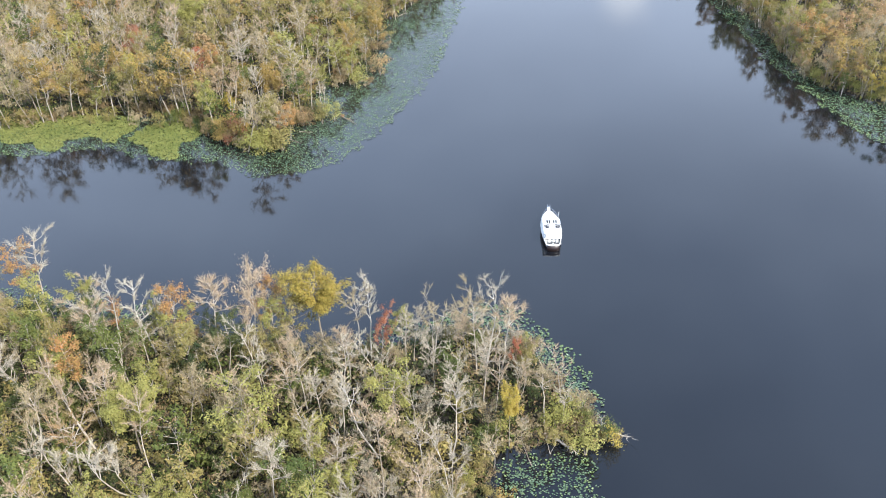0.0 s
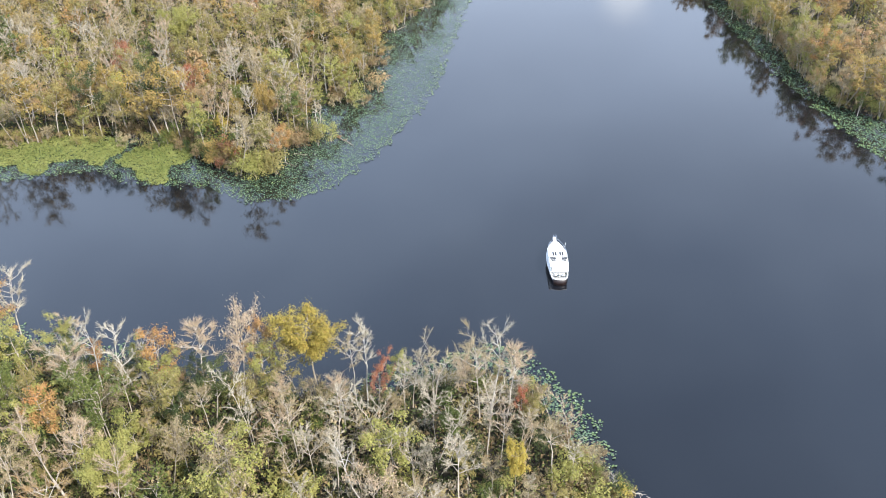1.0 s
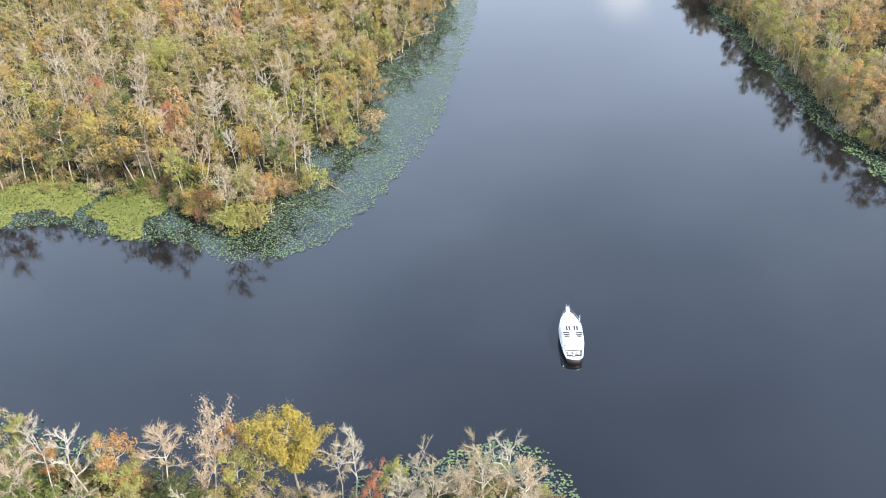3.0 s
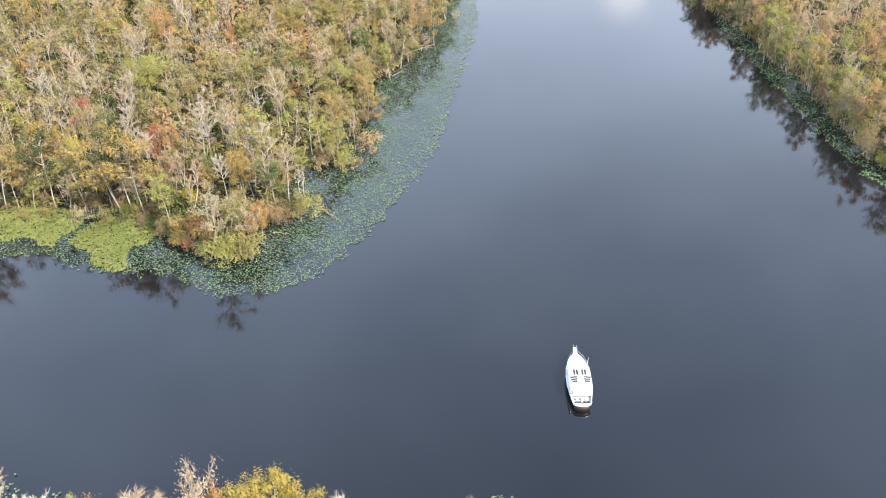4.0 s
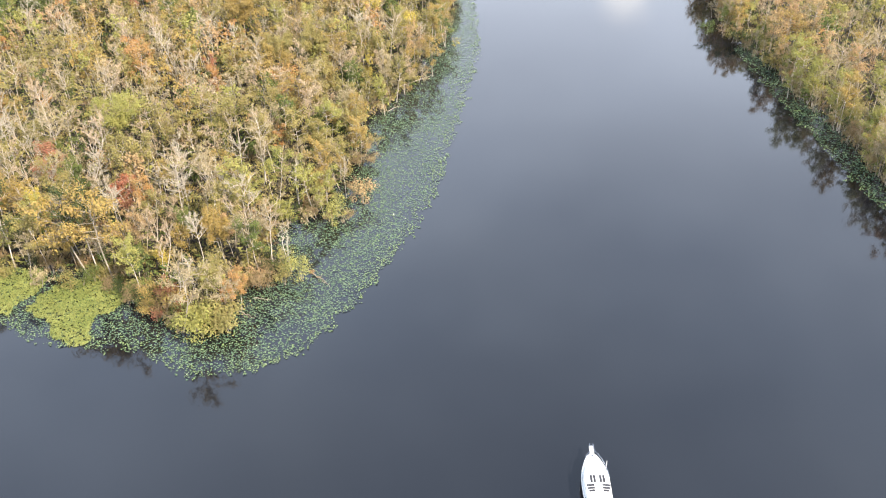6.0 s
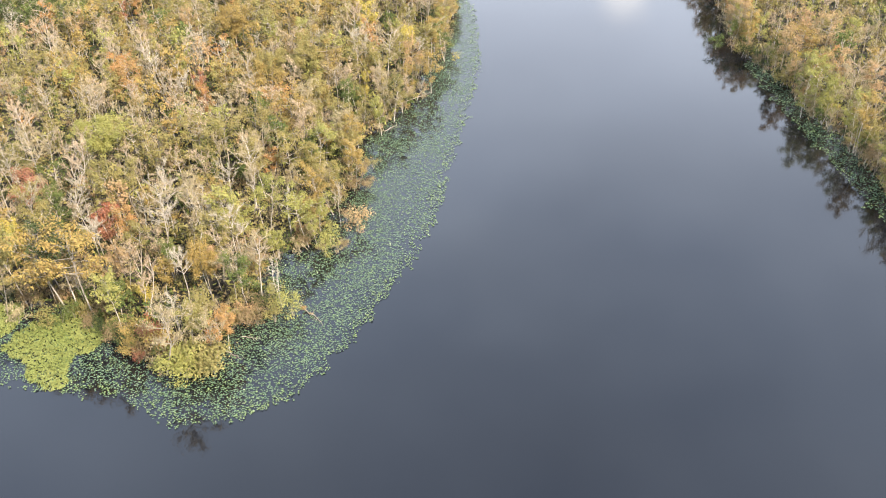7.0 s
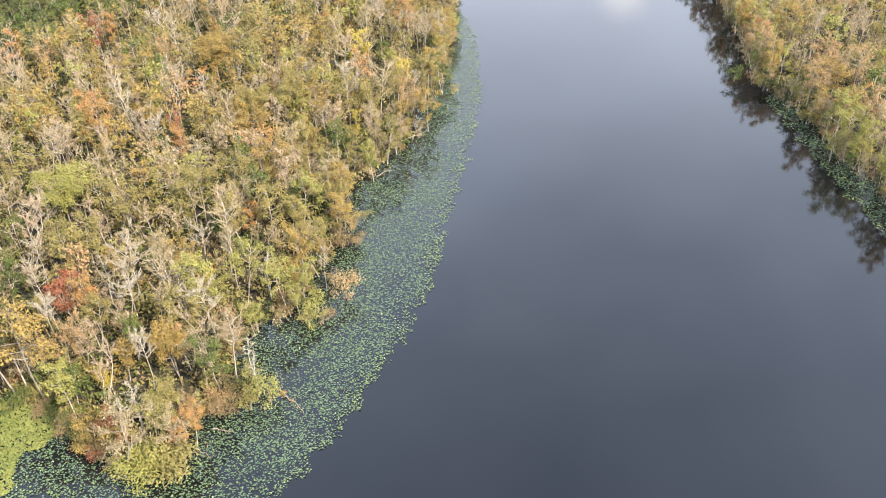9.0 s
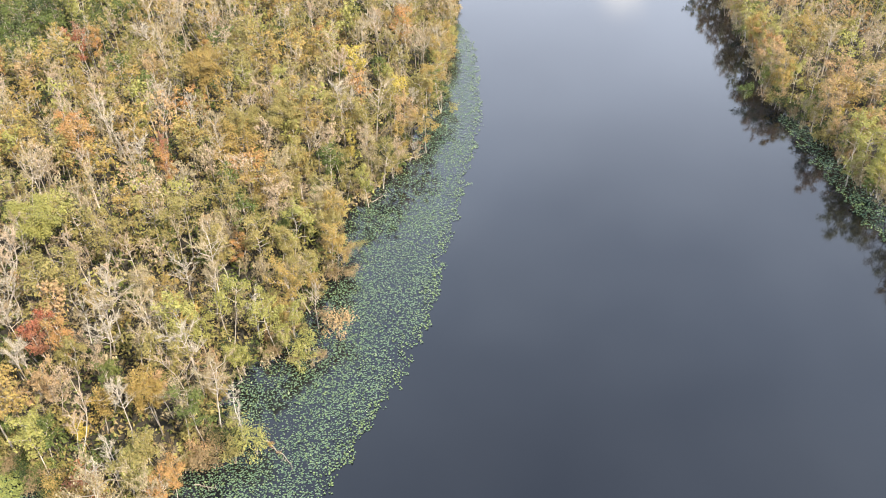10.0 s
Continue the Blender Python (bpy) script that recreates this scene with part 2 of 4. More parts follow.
def link_mesh(name, verts, faces, materials, index=None, parent=None, smooth_shade=False):
    me = bpy.data.meshes.new(name)
    me.from_pydata([tuple(v) for v in verts], [], [tuple(f) for f in faces])
    for m in materials:
        me.materials.append(m)
    if index is not None:
        me.polygons.foreach_set("material_index", np.asarray(index, np.int32))
    if smooth_shade:
        me.polygons.foreach_set("use_smooth", np.ones(len(me.polygons), bool))
    me.update()
    ob = new(name, me)
    ob.parent = parent
    return ob


def build_ground():
    xs = np.concatenate([[-3000, -1200, -600, -350], np.arange(-220, 221, 4.0), [350, 600, 1200, 3000]])
    ys = np.concatenate([[-3000, -1200, -400, -100], np.arange(0, 461, 4.0), [600, 1000, 1800, 3500]])
    gx, gy = np.meshgrid(xs, ys)
    xy = np.stack([gx.ravel(), gy.ravel()], 1)
    d = land_depth(xy)
    z = np.clip((d - 2.0) * 0.2, -1.6, 0.35)
    z += np.array([0.12 * noise.noise(Vector((x * 0.21, y * 0.21, 0))) for x, y in xy]) * (d > 1)
    nx = len(xs)
    faces = [(j * nx + i, j * nx + i + 1, (j + 1) * nx + i + 1, (j + 1) * nx + i) for j in range(len(ys) - 1) for i in range(nx - 1)]
    ob = link_mesh("ground", np.column_stack([xy, z]), faces, [SWAMP_FLOOR], smooth_shade=True)
    tagged(ob, "dark wet swamp floor under the trees and river bed", "ground", kind="structure")


build_ground()
water = link_mesh("water", [(-3000, -3000, 0), (3000, -3000, 0), (3000, 3500, 0), (-3000, 3500, 0)], [(0, 1, 2, 3)], [WATER])
tagged(water, "still dark river water mirroring a cloudy sky", "river", kind="structure")

# ============================================================ trees: shapes


class Shape:
    """Vertices and triangles being gathered."""

    def __init__(self):
        self.v, self.f, self.n = [], [], 0

    def add(self, verts, faces):
        self.v.append(np.asarray(verts, np.float32).reshape(-1, 3))
        self.f.append(np.asarray(faces, np.int32).reshape(-1, 3) + self.n)
        self.n += len(self.v[-1])

    def arrays(self):
        if not self.v:
            return np.zeros((0, 3), np.float32), np.zeros((0, 3), np.int32)
        return np.concatenate(self.v), np.concatenate(self.f)


def unit(v):
    return v / max(np.linalg.norm(v), 1e-9)


def side_of(d, rng):
    return unit(np.cross(d, rng.normal(size=3)))


def tube(shape, pts, radii, sides):
    """A tapered, bent limb; closed to a point at the end."""
    pts = np.asarray(pts, float)
    rings = []
    for i, p in enumerate(pts[:-1]):
        d = unit(pts[min(i + 1, len(pts) - 1)] - pts[max(i - 1, 0)])
        a = unit(np.cross(d, (0.31, 0.95, 0.05)))
        b = np.cross(d, a)
        ang = np.arange(sides) * 2 * np.pi / sides
        rings.append(p + radii[i] * (np.cos(ang)[:, None] * a + np.sin(ang)[:, None] * b))
    verts = np.concatenate(rings + [pts[-1:]])
    faces = []
    for i in range(len(rings) - 1):
        for k in range(sides):
            a, b = i * sides + k, i * sides + (k + 1) % sides
            faces += [(a, b, b + sides), (a, b + sides, a + sides)]
    last, tip = (len(rings) - 1) * sides, len(verts) - 1
    faces += [(last + k, last + (k + 1) % sides, tip) for k in range(sides)]
    shape.add(verts, faces)


def twigs(shape, p, d, count, length, width, rng, spread=0.7):
    for _ in range(count):
        w = unit(d + rng.normal(size=3) * spread * 0.5 + (0, 0, 0.25))
        ln = length * rng.uniform(0.4, 1.25)
        s = side_of(w, rng) * width * 0.5
        start = p - d * rng.uniform(0, 1.0) * length + rng.normal(size=3) * 0.05
        shape.add([start - s, start + s, start + w * ln + rng.normal(size=3) * 0.1 * ln], [(0, 1, 2)])


def leaves(shape, p, count, reach, size, rng, flat=0.5):
    off = rng.normal(size=(count, 3)) * np.array((1, 1, 0.7))
    c = p + off * reach
    nrm = rng.normal(size=(count, 3)) * 0.2 + off * 0.6 + np.array((0, 0, 0.4 + flat * 0.6))  # a tuft is rounded: its leaves face outwards and up
    nrm /= np.linalg.norm(nrm, axis=1)[:, None]
    a = np.cross(nrm, rng.normal(size=(count, 3)))
    a /= np.linalg.norm(a, axis=1)[:, None] + 1e-9
    e = np.cross(nrm, a)
    s = size * rng.uniform(0.6, 1.35, size=(count, 1))
    v = np.stack([c - a * s * 0.6, c + e * s * 0.45, c + a * s * 0.6 - e * s * 0.2], 1).reshape(-1, 3)
    shape.add(v, np.arange(count)[:, None] * 3 + (0, 1, 2))


def strands(shape, p, count, reach, length, width, rng):
    """Wisps of moss and withered needles that hang from a branch."""
    c = p + rng.normal(size=(count, 3)) * np.array((1, 1, 0.5)) * reach
    turn = rng.uniform(0, 6.283, count)
    side = np.column_stack([np.cos(turn), np.sin(turn), rng.normal(size=count) * 0.3]) * width * rng.uniform(0.6, 1.3, (count, 1))
    hang = rng.normal(size=(count, 3)) * 0.3 + np.array((0, 0, -1.0))
    hang *= length * rng.uniform(0.5, 1.3, (count, 1))
    v = np.stack([c - side * 0.5, c + side * 0.5, c + hang], 1).reshape(-1, 3)
    shape.add(v, np.arange(count)[:, None] * 3 + (0, 1, 2))


def grow(seed, height, first, spread, limbs, rise, stems=1, radius=0.17, subs=4, profile="oval", lean=0.06, far=False):
    """The wood of a tree and the nodes from which twigs and leaves come: position, direction. far: simpler wood."""
    subs = max(1, subs - 1) if far else subs
    rng = np.random.default_rng(seed)
    wood, nodes = Shape(), []
    tilt = rng.normal(size=2) * lean
    for s in range(stems):
        out = rng.normal(size=2) * (0.10 if stems > 1 else 0.0) + tilt
        hs = np.linspace(0, 1, 4 if far else 7)
        top = height * (1 if s == 0 else rng.uniform(0.75, 0.97))
        bend = rng.normal(size=2) * 0.045 * height
        wob = rng.normal(size=(7, 2)) * 0.20
        path = np.array([[out[0] * top * h + bend[0] * math.sin(h * 3) + wob[i, 0] * h, out[1] * top * h + bend[1] * math.sin(h * 2.6) + wob[i, 1] * h, top * h - 0.3 * (h == 0)] for i, h in enumerate(hs)])
        r = radius * (1 if s == 0 else 0.75)
        tube(wood, path, [r * (1.35 if h == 0 else (1 - 0.82 * h)) for h in hs], 3 if far else 5)
        nodes.append((path[-1], np.array((0, 0, 1.0))))
        count = max(3, limbs // stems)
        turn = rng.uniform(0, 6.28)
        for i in range(count):
            u = first + (0.97 - first) * (i + rng.uniform(0, 0.8)) / count
            base = np.array([np.interp(u, hs, path[:, k]) for k in range(3)])
            turn += 2.4 + rng.normal() * 0.5
            w = (u - first) / (1 - first)
            if profile == "oval":
                ln = spread * (0.55 + 0.75 * math.sin(math.pi * (0.15 + 0.75 * w)))
            elif profile == "cone":
                ln = spread * (1.25 - 0.95 * w)
            else:  # a broom that opens from one height
                ln = spread * (1.25 - 0.55 * w)
            ln *= rng.uniform(0.65, 1.25)
            el = radians(rise + rng.normal() * 11)
            d = np.array((math.cos(turn) * math.cos(el), math.sin(turn) * math.cos(el), math.sin(el)))
            d2 = unit(d + (0, 0, 0.3) + rng.normal(size=3) * 0.28)
            mid = base + d * ln * 0.5
            tip = mid + d2 * ln * 0.6
            kink = mid + (tip - mid) * 0.5 + rng.normal(size=3) * 0.09 * ln
            rr = r * (1 - 0.75 * u) * 0.6 + 0.028
            if not (far and stems == 3):
                tube(wood, [base, mid, tip] if far else [base, mid, kink, tip], [rr, rr * 0.68, rr * 0.4, 0.012], 3)
            nodes.append((tip, d2))
            for _ in range(subs):
                k = rng.uniform(0.25, 1.0)
                q = base + (mid - base) * k * 2 if k < 0.5 else mid + (tip - mid) * (k * 2 - 1)
                e = unit(d + rng.normal(size=3) * 0.55 + (0, 0, 0.25))
                sl = ln * rng.uniform(0.25, 0.55)
                if far and stems == 3:
                    pass
                elif far:
                    s2 = side_of(e, rng) * rr * 0.6
                    wood.add([q - s2, q + s2, q + e * sl], [(0, 1, 2)])
                else:
                    tube(wood, [q, q + e * sl], [rr * 0.55, 0.012], 3)
                nodes.append((q + e * sl, e))
                nodes.append((q + e * sl * 0.55, e))
    return wood, nodes, rng


def bare_tree(seed, far=False):
    """Tall and slender, leafless, with a broad broom of fine twigs at the top."""
    r = np.random.default_rng(seed)
    h = r.uniform(13, 18)
    wood, nodes, rng = grow(seed, h, r.uniform(0.45, 0.62), r.uniform(2.1, 3.2), 13, r.uniform(36, 58), 1 if r.random() < 0.65 else 2, 0.13, 4, "broom" if r.random() < 0.6 else "oval", 0.09, far)
    crown = Shape()
    for p, d in nodes:
        twigs(crown, p, d, 4 if far else 12, 0.95 if far else 0.8, 0.09 if far else 0.048, rng, 0.95)
    return h, wood, crown


def mossy_tree(seed, far=False):
    """Nearly bare limbs hung with wisps and fine twigs, so that the crown reads as a haze."""
    r = np.random.default_rng(seed)
    h = r.uniform(12, 17)
    wood, nodes, rng = grow(seed, h, r.uniform(0.36, 0.52), r.uniform(1.9, 2.8), 12, r.uniform(24, 48), 1, 0.115, 4, "oval", 0.08, far)
    crown = Shape()
    for p, d in nodes:
        twigs(crown, p, d, 2 if far else 5, 1.0, 0.10 if far else 0.06, rng, 0.9)
        strands(crown, p, 2 if far else 5, 0.42, 0.7 if far else 0.5, 0.16 if far else 0.11, rng)
        leaves(crown, p, 2 if far else 4, 0.42, 0.36 if far else 0.22, rng, 0.3)
    return h, wood, crown


def leafy_tree(seed, far=False):
    r = np.random.default_rng(seed)
    h = r.uniform(11, 16)
    wood, nodes, rng = grow(seed, h, r.uniform(0.34, 0.50), r.uniform(1.9, 2.8), 12, r.uniform(20, 46), 1 if r.random() < 0.7 else 2, 0.11, 4, "oval", 0.08, far)
    crown = Shape()
    for p, d in nodes:
        leaves(crown, p, 6 if far else 18, 0.42, 0.54 if far else 0.32, rng, 0.5)
    return h, wood, crown


def cypress_tree(seed, far=False):
    """A bald cypress in needle: feathery sprays in tiers on level limbs."""
    r = np.random.default_rng(seed)
    h = r.uniform(13, 17)
    wood, nodes, rng = grow(seed, h, r.uniform(0.38, 0.50), r.uniform(2.3, 3.2), 14, r.uniform(6, 24), 1, 0.15, 4, "oval", 0.05, far)
    crown = Shape()
    for p, d in nodes:
        leaves(crown, p, 6 if far else 13, 0.42, 0.56 if far else 0.35, rng, 0.9)
        strands(crown, p, 1 if far else 3, 0.45, 0.5, 0.28 if far else 0.18, rng)
    return h, wood, crown


def old_cypress(seed, far=False):
    """A broad, flat-topped bald cypress with dense layered sprays."""
    wood, nodes, rng = grow(seed, 16.0, 0.62, 3.4, 24, 10, 1, 0.24, 6, "oval", 0.03, far)
    crown = Shape()
    for p, d in nodes:
        leaves(crown, p, 10 if far else 44, 0.46, 0.30, rng, 0.8)
    return 16.0, wood, crown


def dead_snag(seed, far=False):
    r = np.random.default_rng(seed)
    h = r.uniform(12, 17)
    wood, nodes, rng = grow(seed, h, 0.5, r.uniform(1.5, 2.5), 9, r.uniform(30, 58), 1 if r.random() < 0.6 else 2, 0.13, 3, "oval", 0.1, far)
    crown = Shape()
    for p, d in nodes:
        twigs(crown, p, d, 4 if far else 12, 0.65, 0.045, rng, 1.0)
    return h, wood, crown


def bush(seed, far=False):
    r = np.random.default_rng(seed)
    h = r.uniform(2.6, 4.5)
    wood, nodes, rng = grow(seed, h, 0.12, h * 0.42, 9, 45, 3, 0.06, 1, "oval", 0.1, True)
    crown = Shape()
    for p, d in nodes:
        leaves(crown, p, 6 if far else 26, 0.5, 0.52 if far else 0.24, rng, 0.5)
    return h, wood, crown


def brush(seed, far=False):
    """A bare, twiggy thicket."""
    r = np.random.default_rng(seed)
    h = r.uniform(2.2, 4.0)
    wood, nodes, rng = grow(seed, h, 0.12, h * 0.5, 9, 40, 3, 0.06, 1, "oval", 0.15, True)
    crown = Shape()
    for p, d in nodes:
        twigs(crown, p, d, 4 if far else 10, 0.95, 0.08 if far else 0.05, rng, 1.0)
        strands(crown, p, 3 if far else 4, 0.4, 0.5, 0.25, rng)
    return h, wood, crown


KINDS = {"bare": (bare_tree, 8), "mossy": (mossy_tree, 7), "leafy": (leafy_tree, 8), "cypress": (cypress_tree, 6), "snag": (dead_snag, 4), "bush": (bush, 6), "brush": (brush, 4), "old_cypress": (old_cypress, 3)}
PROTO = {}
for number, (kind, (maker, variants)) in enumerate(KINDS.items()):
    PROTO[kind] = []
    for i in range(variants):
        h, wood, crown = maker(100 * number + i + 7)
        h = max(wood.arrays()[0][:, 2].max(), crown.arrays()[0][:, 2].max())
        _, far_wood, far_crown = maker(100 * number + i + 7, True)
        PROTO[kind].append((h, wood.arrays(), crown.arrays(), far_wood.arrays(), far_crown.arrays()))

BARK_OF = {"bare": BARK_PALE, "mossy": BARK_GREY, "leafy": BARK_PALE, "cypress": BARK_GREY, "snag": BARK_DEAD, "bush": BARK_GREY, "brush": BARK_GREY, "old_cypress": BARK_GREY}
MESHES = {}


def proto_mesh(kind, i, piece):
    key = (kind, i, piece)
    if key not in MESHES:
        v, f = PROTO[kind][i][1 if piece == "trunk" else 2]
        me = bpy.data.meshes.new(f"{kind}_{piece}")
        me.from_pydata(v.tolist(), [], f.tolist())
        me.materials.append(BARK_OF[kind])
        if piece == "trunk":
            me.polygons.foreach_set("use_smooth", np.ones(len(me.polygons), bool))
        me.update()
        MESHES[key] = me
    return MESHES[key]


NAME_OF = {"bare": "bare_tree", "mossy": "mossy_tree", "leafy": "deciduous_tree", "cypress": "bald_cypress", "snag": "dead_tree", "bush": "bush", "brush": "brush_thicket", "old_cypress": "bald_cypress"}
TONE = {"tan": "pale tan", "grey": "silvery grey", "pink": "pinkish brown", "olive": "olive", "ygreen": "yellow-green", "green": "green", "dark": "dark green", "gold": "golden",
        "yellow": "bright yellow", "orange": "orange", "peach": "peach", "red": "rust-red", "brown": "brown", "ochre": "ochre"}
WHERE = {"left": "on the swampy bank", "near": "on the river point", "right": "on the far bank"}


def label_of(kind, tone, bank):
    t = TONE[tone]
    if kind == "bare":
        return f"leafless tree with {t} twigs {WHERE[bank]}"
    if kind == "mossy":
        return f"nearly bare tree hung with {t} tufts {WHERE[bank]}"
    if kind == "leafy":
        return f"slender tree with {t} autumn leaves {WHERE[bank]}"
    if kind == "old_cypress":
        return f"old bald cypress with {t} autumn needles {WHERE[bank]}"
    if kind == "cypress":
        return f"bald cypress with {t} autumn needles {WHERE[bank]}"
    if kind == "snag":
        return f"bleached dead tree with broken limbs {WHERE[bank]}"
    if kind == "bush":
        return f"leafy {t} bush {WHERE[bank]}"
    return f"twiggy {t} thicket at the water's edge"


def plant(kind, tone, x, y, bank, height=None, turn=0.0, variant=0, wide=1.0, tip=(0, 0), centred=False):
    """One tree as a thing of its own: a trunk with limbs, and a crown."""
    i = variant % len(PROTO[kind])
    s = 1.0 if height is None else height / PROTO[kind][i][0]
    if centred:
        c = PROTO[kind][i][2][0][:, :2].mean(0) * s * wide
        a = radians(turn)
        x, y = x - (c[0] * math.cos(a) - c[1] * math.sin(a)), y - (c[0] * math.sin(a) + c[1] * math.cos(a))
    ob = new(NAME_OF[kind])
    ob.matrix_basis = pose(x, y, 0.1, tip[0], tip[1], turn) @ Matrix.Diagonal((s * wide, s * wide, s, 1))
    for piece in ("trunk", "crown"):
        o = new("stem" if piece == "trunk" and kind in ("bush", "brush") else piece, proto_mesh(kind, i, piece))
        o.parent = ob
        if piece == "crown":
            o.material_slots[0].link = "OBJECT"
            o.material_slots[0].material = F[tone]
    return tagged(ob, label_of(kind, tone, bank), "bush" if kind in ("bush", "brush") else "tree", "trees " + WHERE[bank])


# ---------------------------------------------------- where they stand
PALETTE = {
    "near": [("bare", "tan", 12), ("bare", "grey", 25), ("bare", "pink", 19), ("mossy", "tan", 8), ("mossy", "pink", 10), ("snag", "grey", 6), ("leafy", "ygreen", 9), ("leafy", "olive", 6), ("leafy", "gold", 2), ("leafy", "green", 6), ("cypress", "ygreen", 4)],
    "near_in": [("bare", "tan", 12), ("bare", "grey", 14), ("bare", "pink", 9), ("mossy", "tan", 9), ("mossy", "olive", 7), ("leafy", "ygreen", 8), ("leafy", "olive", 12), ("leafy", "green", 14), ("leafy", "dark", 7), ("cypress", "ygreen", 5), ("leafy", "orange", 2)],
    "front": [("bare", "tan", 14), ("bare", "grey", 10), ("bare", "pink", 7), ("mossy", "tan", 11), ("mossy", "pink", 6), ("mossy", "olive", 9), ("snag", "grey", 4), ("leafy", "ygreen", 14), ("leafy", "olive", 16), ("leafy", "gold", 5), ("leafy", "peach", 2), ("cypress", "gold", 5), ("cypress", "olive", 6), ("leafy", "green", 9), ("leafy", "red", 1)],
    "back": [("bare", "tan", 14), ("bare", "grey", 8), ("bare", "pink", 7), ("mossy", "tan", 13), ("mossy", "pink", 6), ("mossy", "gold", 5), ("leafy", "ygreen", 8), ("leafy", "olive", 16), ("leafy", "gold", 7), ("leafy", "peach", 3), ("cypress", "gold", 9), ("leafy", "orange", 3), ("cypress", "olive", 10), ("leafy", "green", 5)],
    "deep": [("leafy", "green", 40), ("leafy", "ygreen", 15), ("leafy", "dark", 25), ("cypress", "green", 20)],
    "right": [("bare", "tan", 15), ("bare", "pink", 7), ("mossy", "tan", 16), ("mossy", "pink", 6), ("leafy", "olive", 15), ("leafy", "gold", 10), ("leafy", "ygreen", 11), ("leafy", "green", 5), ("cypress", "gold", 8), ("cypress", "orange", 3), ("cypress", "peach", 7), ("leafy", "peach", 4)],
}
UNDER = {"near_in": [("bush", "dark", 24), ("bush", "green", 26), ("bush", "olive", 14), ("bush", "ygreen", 10), ("brush", "tan", 8), ("brush", "brown", 12), ("mossy", "tan", 7), ("mossy", "olive", 7)],
         "near": [("bush", "dark", 16), ("bush", "green", 18), ("bush", "olive", 10), ("bush", "ygreen", 10), ("brush", "tan", 24), ("brush", "grey", 14), ("brush", "brown", 14), ("mossy", "tan", 22), ("mossy", "grey", 26), ("mossy", "pink", 18)],
         "left": [("bush", "dark", 15), ("bush", "green", 20), ("bush", "olive", 24), ("bush", "gold", 5), ("brush", "tan", 20), ("brush", "brown", 16), ("mossy", "tan", 18), ("mossy", "pink", 8)],
         "right": [("bush", "dark", 20), ("bush", "green", 20), ("bush", "olive", 25), ("brush", "tan", 20), ("brush", "brown", 15)]}


def zone(bank, x, y):
    if bank == "near" and x + 0.35 * (y - 80) < -22 + 8 * noise.noise(Vector((x * 0.06, y * 0.06, 8))):
        return "near_in"
    if bank != "left":
        return bank
    if x < -77 and y > 270 + (x + 98) * 1.15:
        return "deep"
    return "front" if y < 205 + 10 * noise.noise(Vector((x * 0.05, y * 0.05, 3))) else "back"


def pick(table, rng):
    w = np.array([row[2] for row in table], float)
    return table[rng.choice(len(table), p=w / w.sum())][:2]


def stand(bank, spacing, rng, inset, seed_shift=0.0):
    """Points on a jittered grid within the part of a bank that the flight overlooks."""
    x, y = np.meshgrid(np.arange(-215, 216, spacing), np.arange(52, 344, spacing * 0.9))
    xy = np.stack([x.ravel() + seed_shift, y.ravel() + seed_shift], 1)
    xy += rng.uniform(-0.46, 0.46, xy.shape) * spacing
    reach = 33 + 0.42 * np.minimum(xy[:, 1], 240)
    d = signed_distance(LAND[bank], xy)
    keep = (np.abs(xy[:, 0]) < reach) & (d > inset)
    return xy[keep], d[keep]


HEIGHT = {"bare": (10.5, 17), "mossy": (9, 16), "leafy": (6.5, 15), "cypress": (9.5, 16.5), "snag": (10, 16)}  # metres
STANDING = []  # kind, tone, x, y, bank, height, turn, variant, depth into the wood
TAKEN = []


def special(kind, tone, x, y, bank, height, wide=1.0, turn=None, variant=None, tip=(0, 0)):
    rng = np.random.default_rng(int(abs(x * 131 + y * 977)))
    plant(kind, tone, x, y, bank, height, rng.uniform(0, 360) if turn is None else turn, int(rng.integers(0, 9)) if variant is None else variant, wide, tip, True)
    TAKEN.append((x, y, 1.0 if kind in ("bush", "brush") else 2.9))


for kind, tone, x, y, height, wide in (
    ("old_cypress", "ochre", -18.9, 95.4, 15.6, 0.94),
    ("mossy", "pink", -28.0, 96.5, 16.6, 1.0),
    ("leafy", "orange", -25.9, 96.5, 14.6, 0.6),
    ("bare", "pink", -33.2, 94.4, 15, 1.3),
    ("snag", "grey", -48.5, 94.8, 17, 0.8),
    ("snag", "grey", -44.6, 94.4, 15.5, 1.2),
    ("snag", "grey", -41.1, 94.6, 15, 0.7),
    ("leafy", "orange", -39.5, 95.0, 14.5, 0.8),
    ("leafy", "ygreen", -38.7, 93.3, 12, 0.9),
    ("bare", "tan", -12.4, 92.3, 16, 0.9),
    ("snag", "grey", -10.9, 92.5, 17.5, 0.9),
    ("cypress", "olive", -22.3, 94.9, 13.5, 1),
    ("leafy", "ygreen", -25.0, 93.6, 12.5, 0.8),
    ("leafy", "red", -8.7, 90.5, 13, 0.55),
    ("bare", "tan", -0.9, 90.3, 16, 1.25),
    ("mossy", "pink", 2.3, 89.8, 13, 0.7),
    ("bare", "tan", 4.1, 89.7, 16.5, 0.9),
    ("snag", "grey", 6.7, 90.1, 18.5, 1),
):
    special(kind, tone, x, y, "near", height, wide)
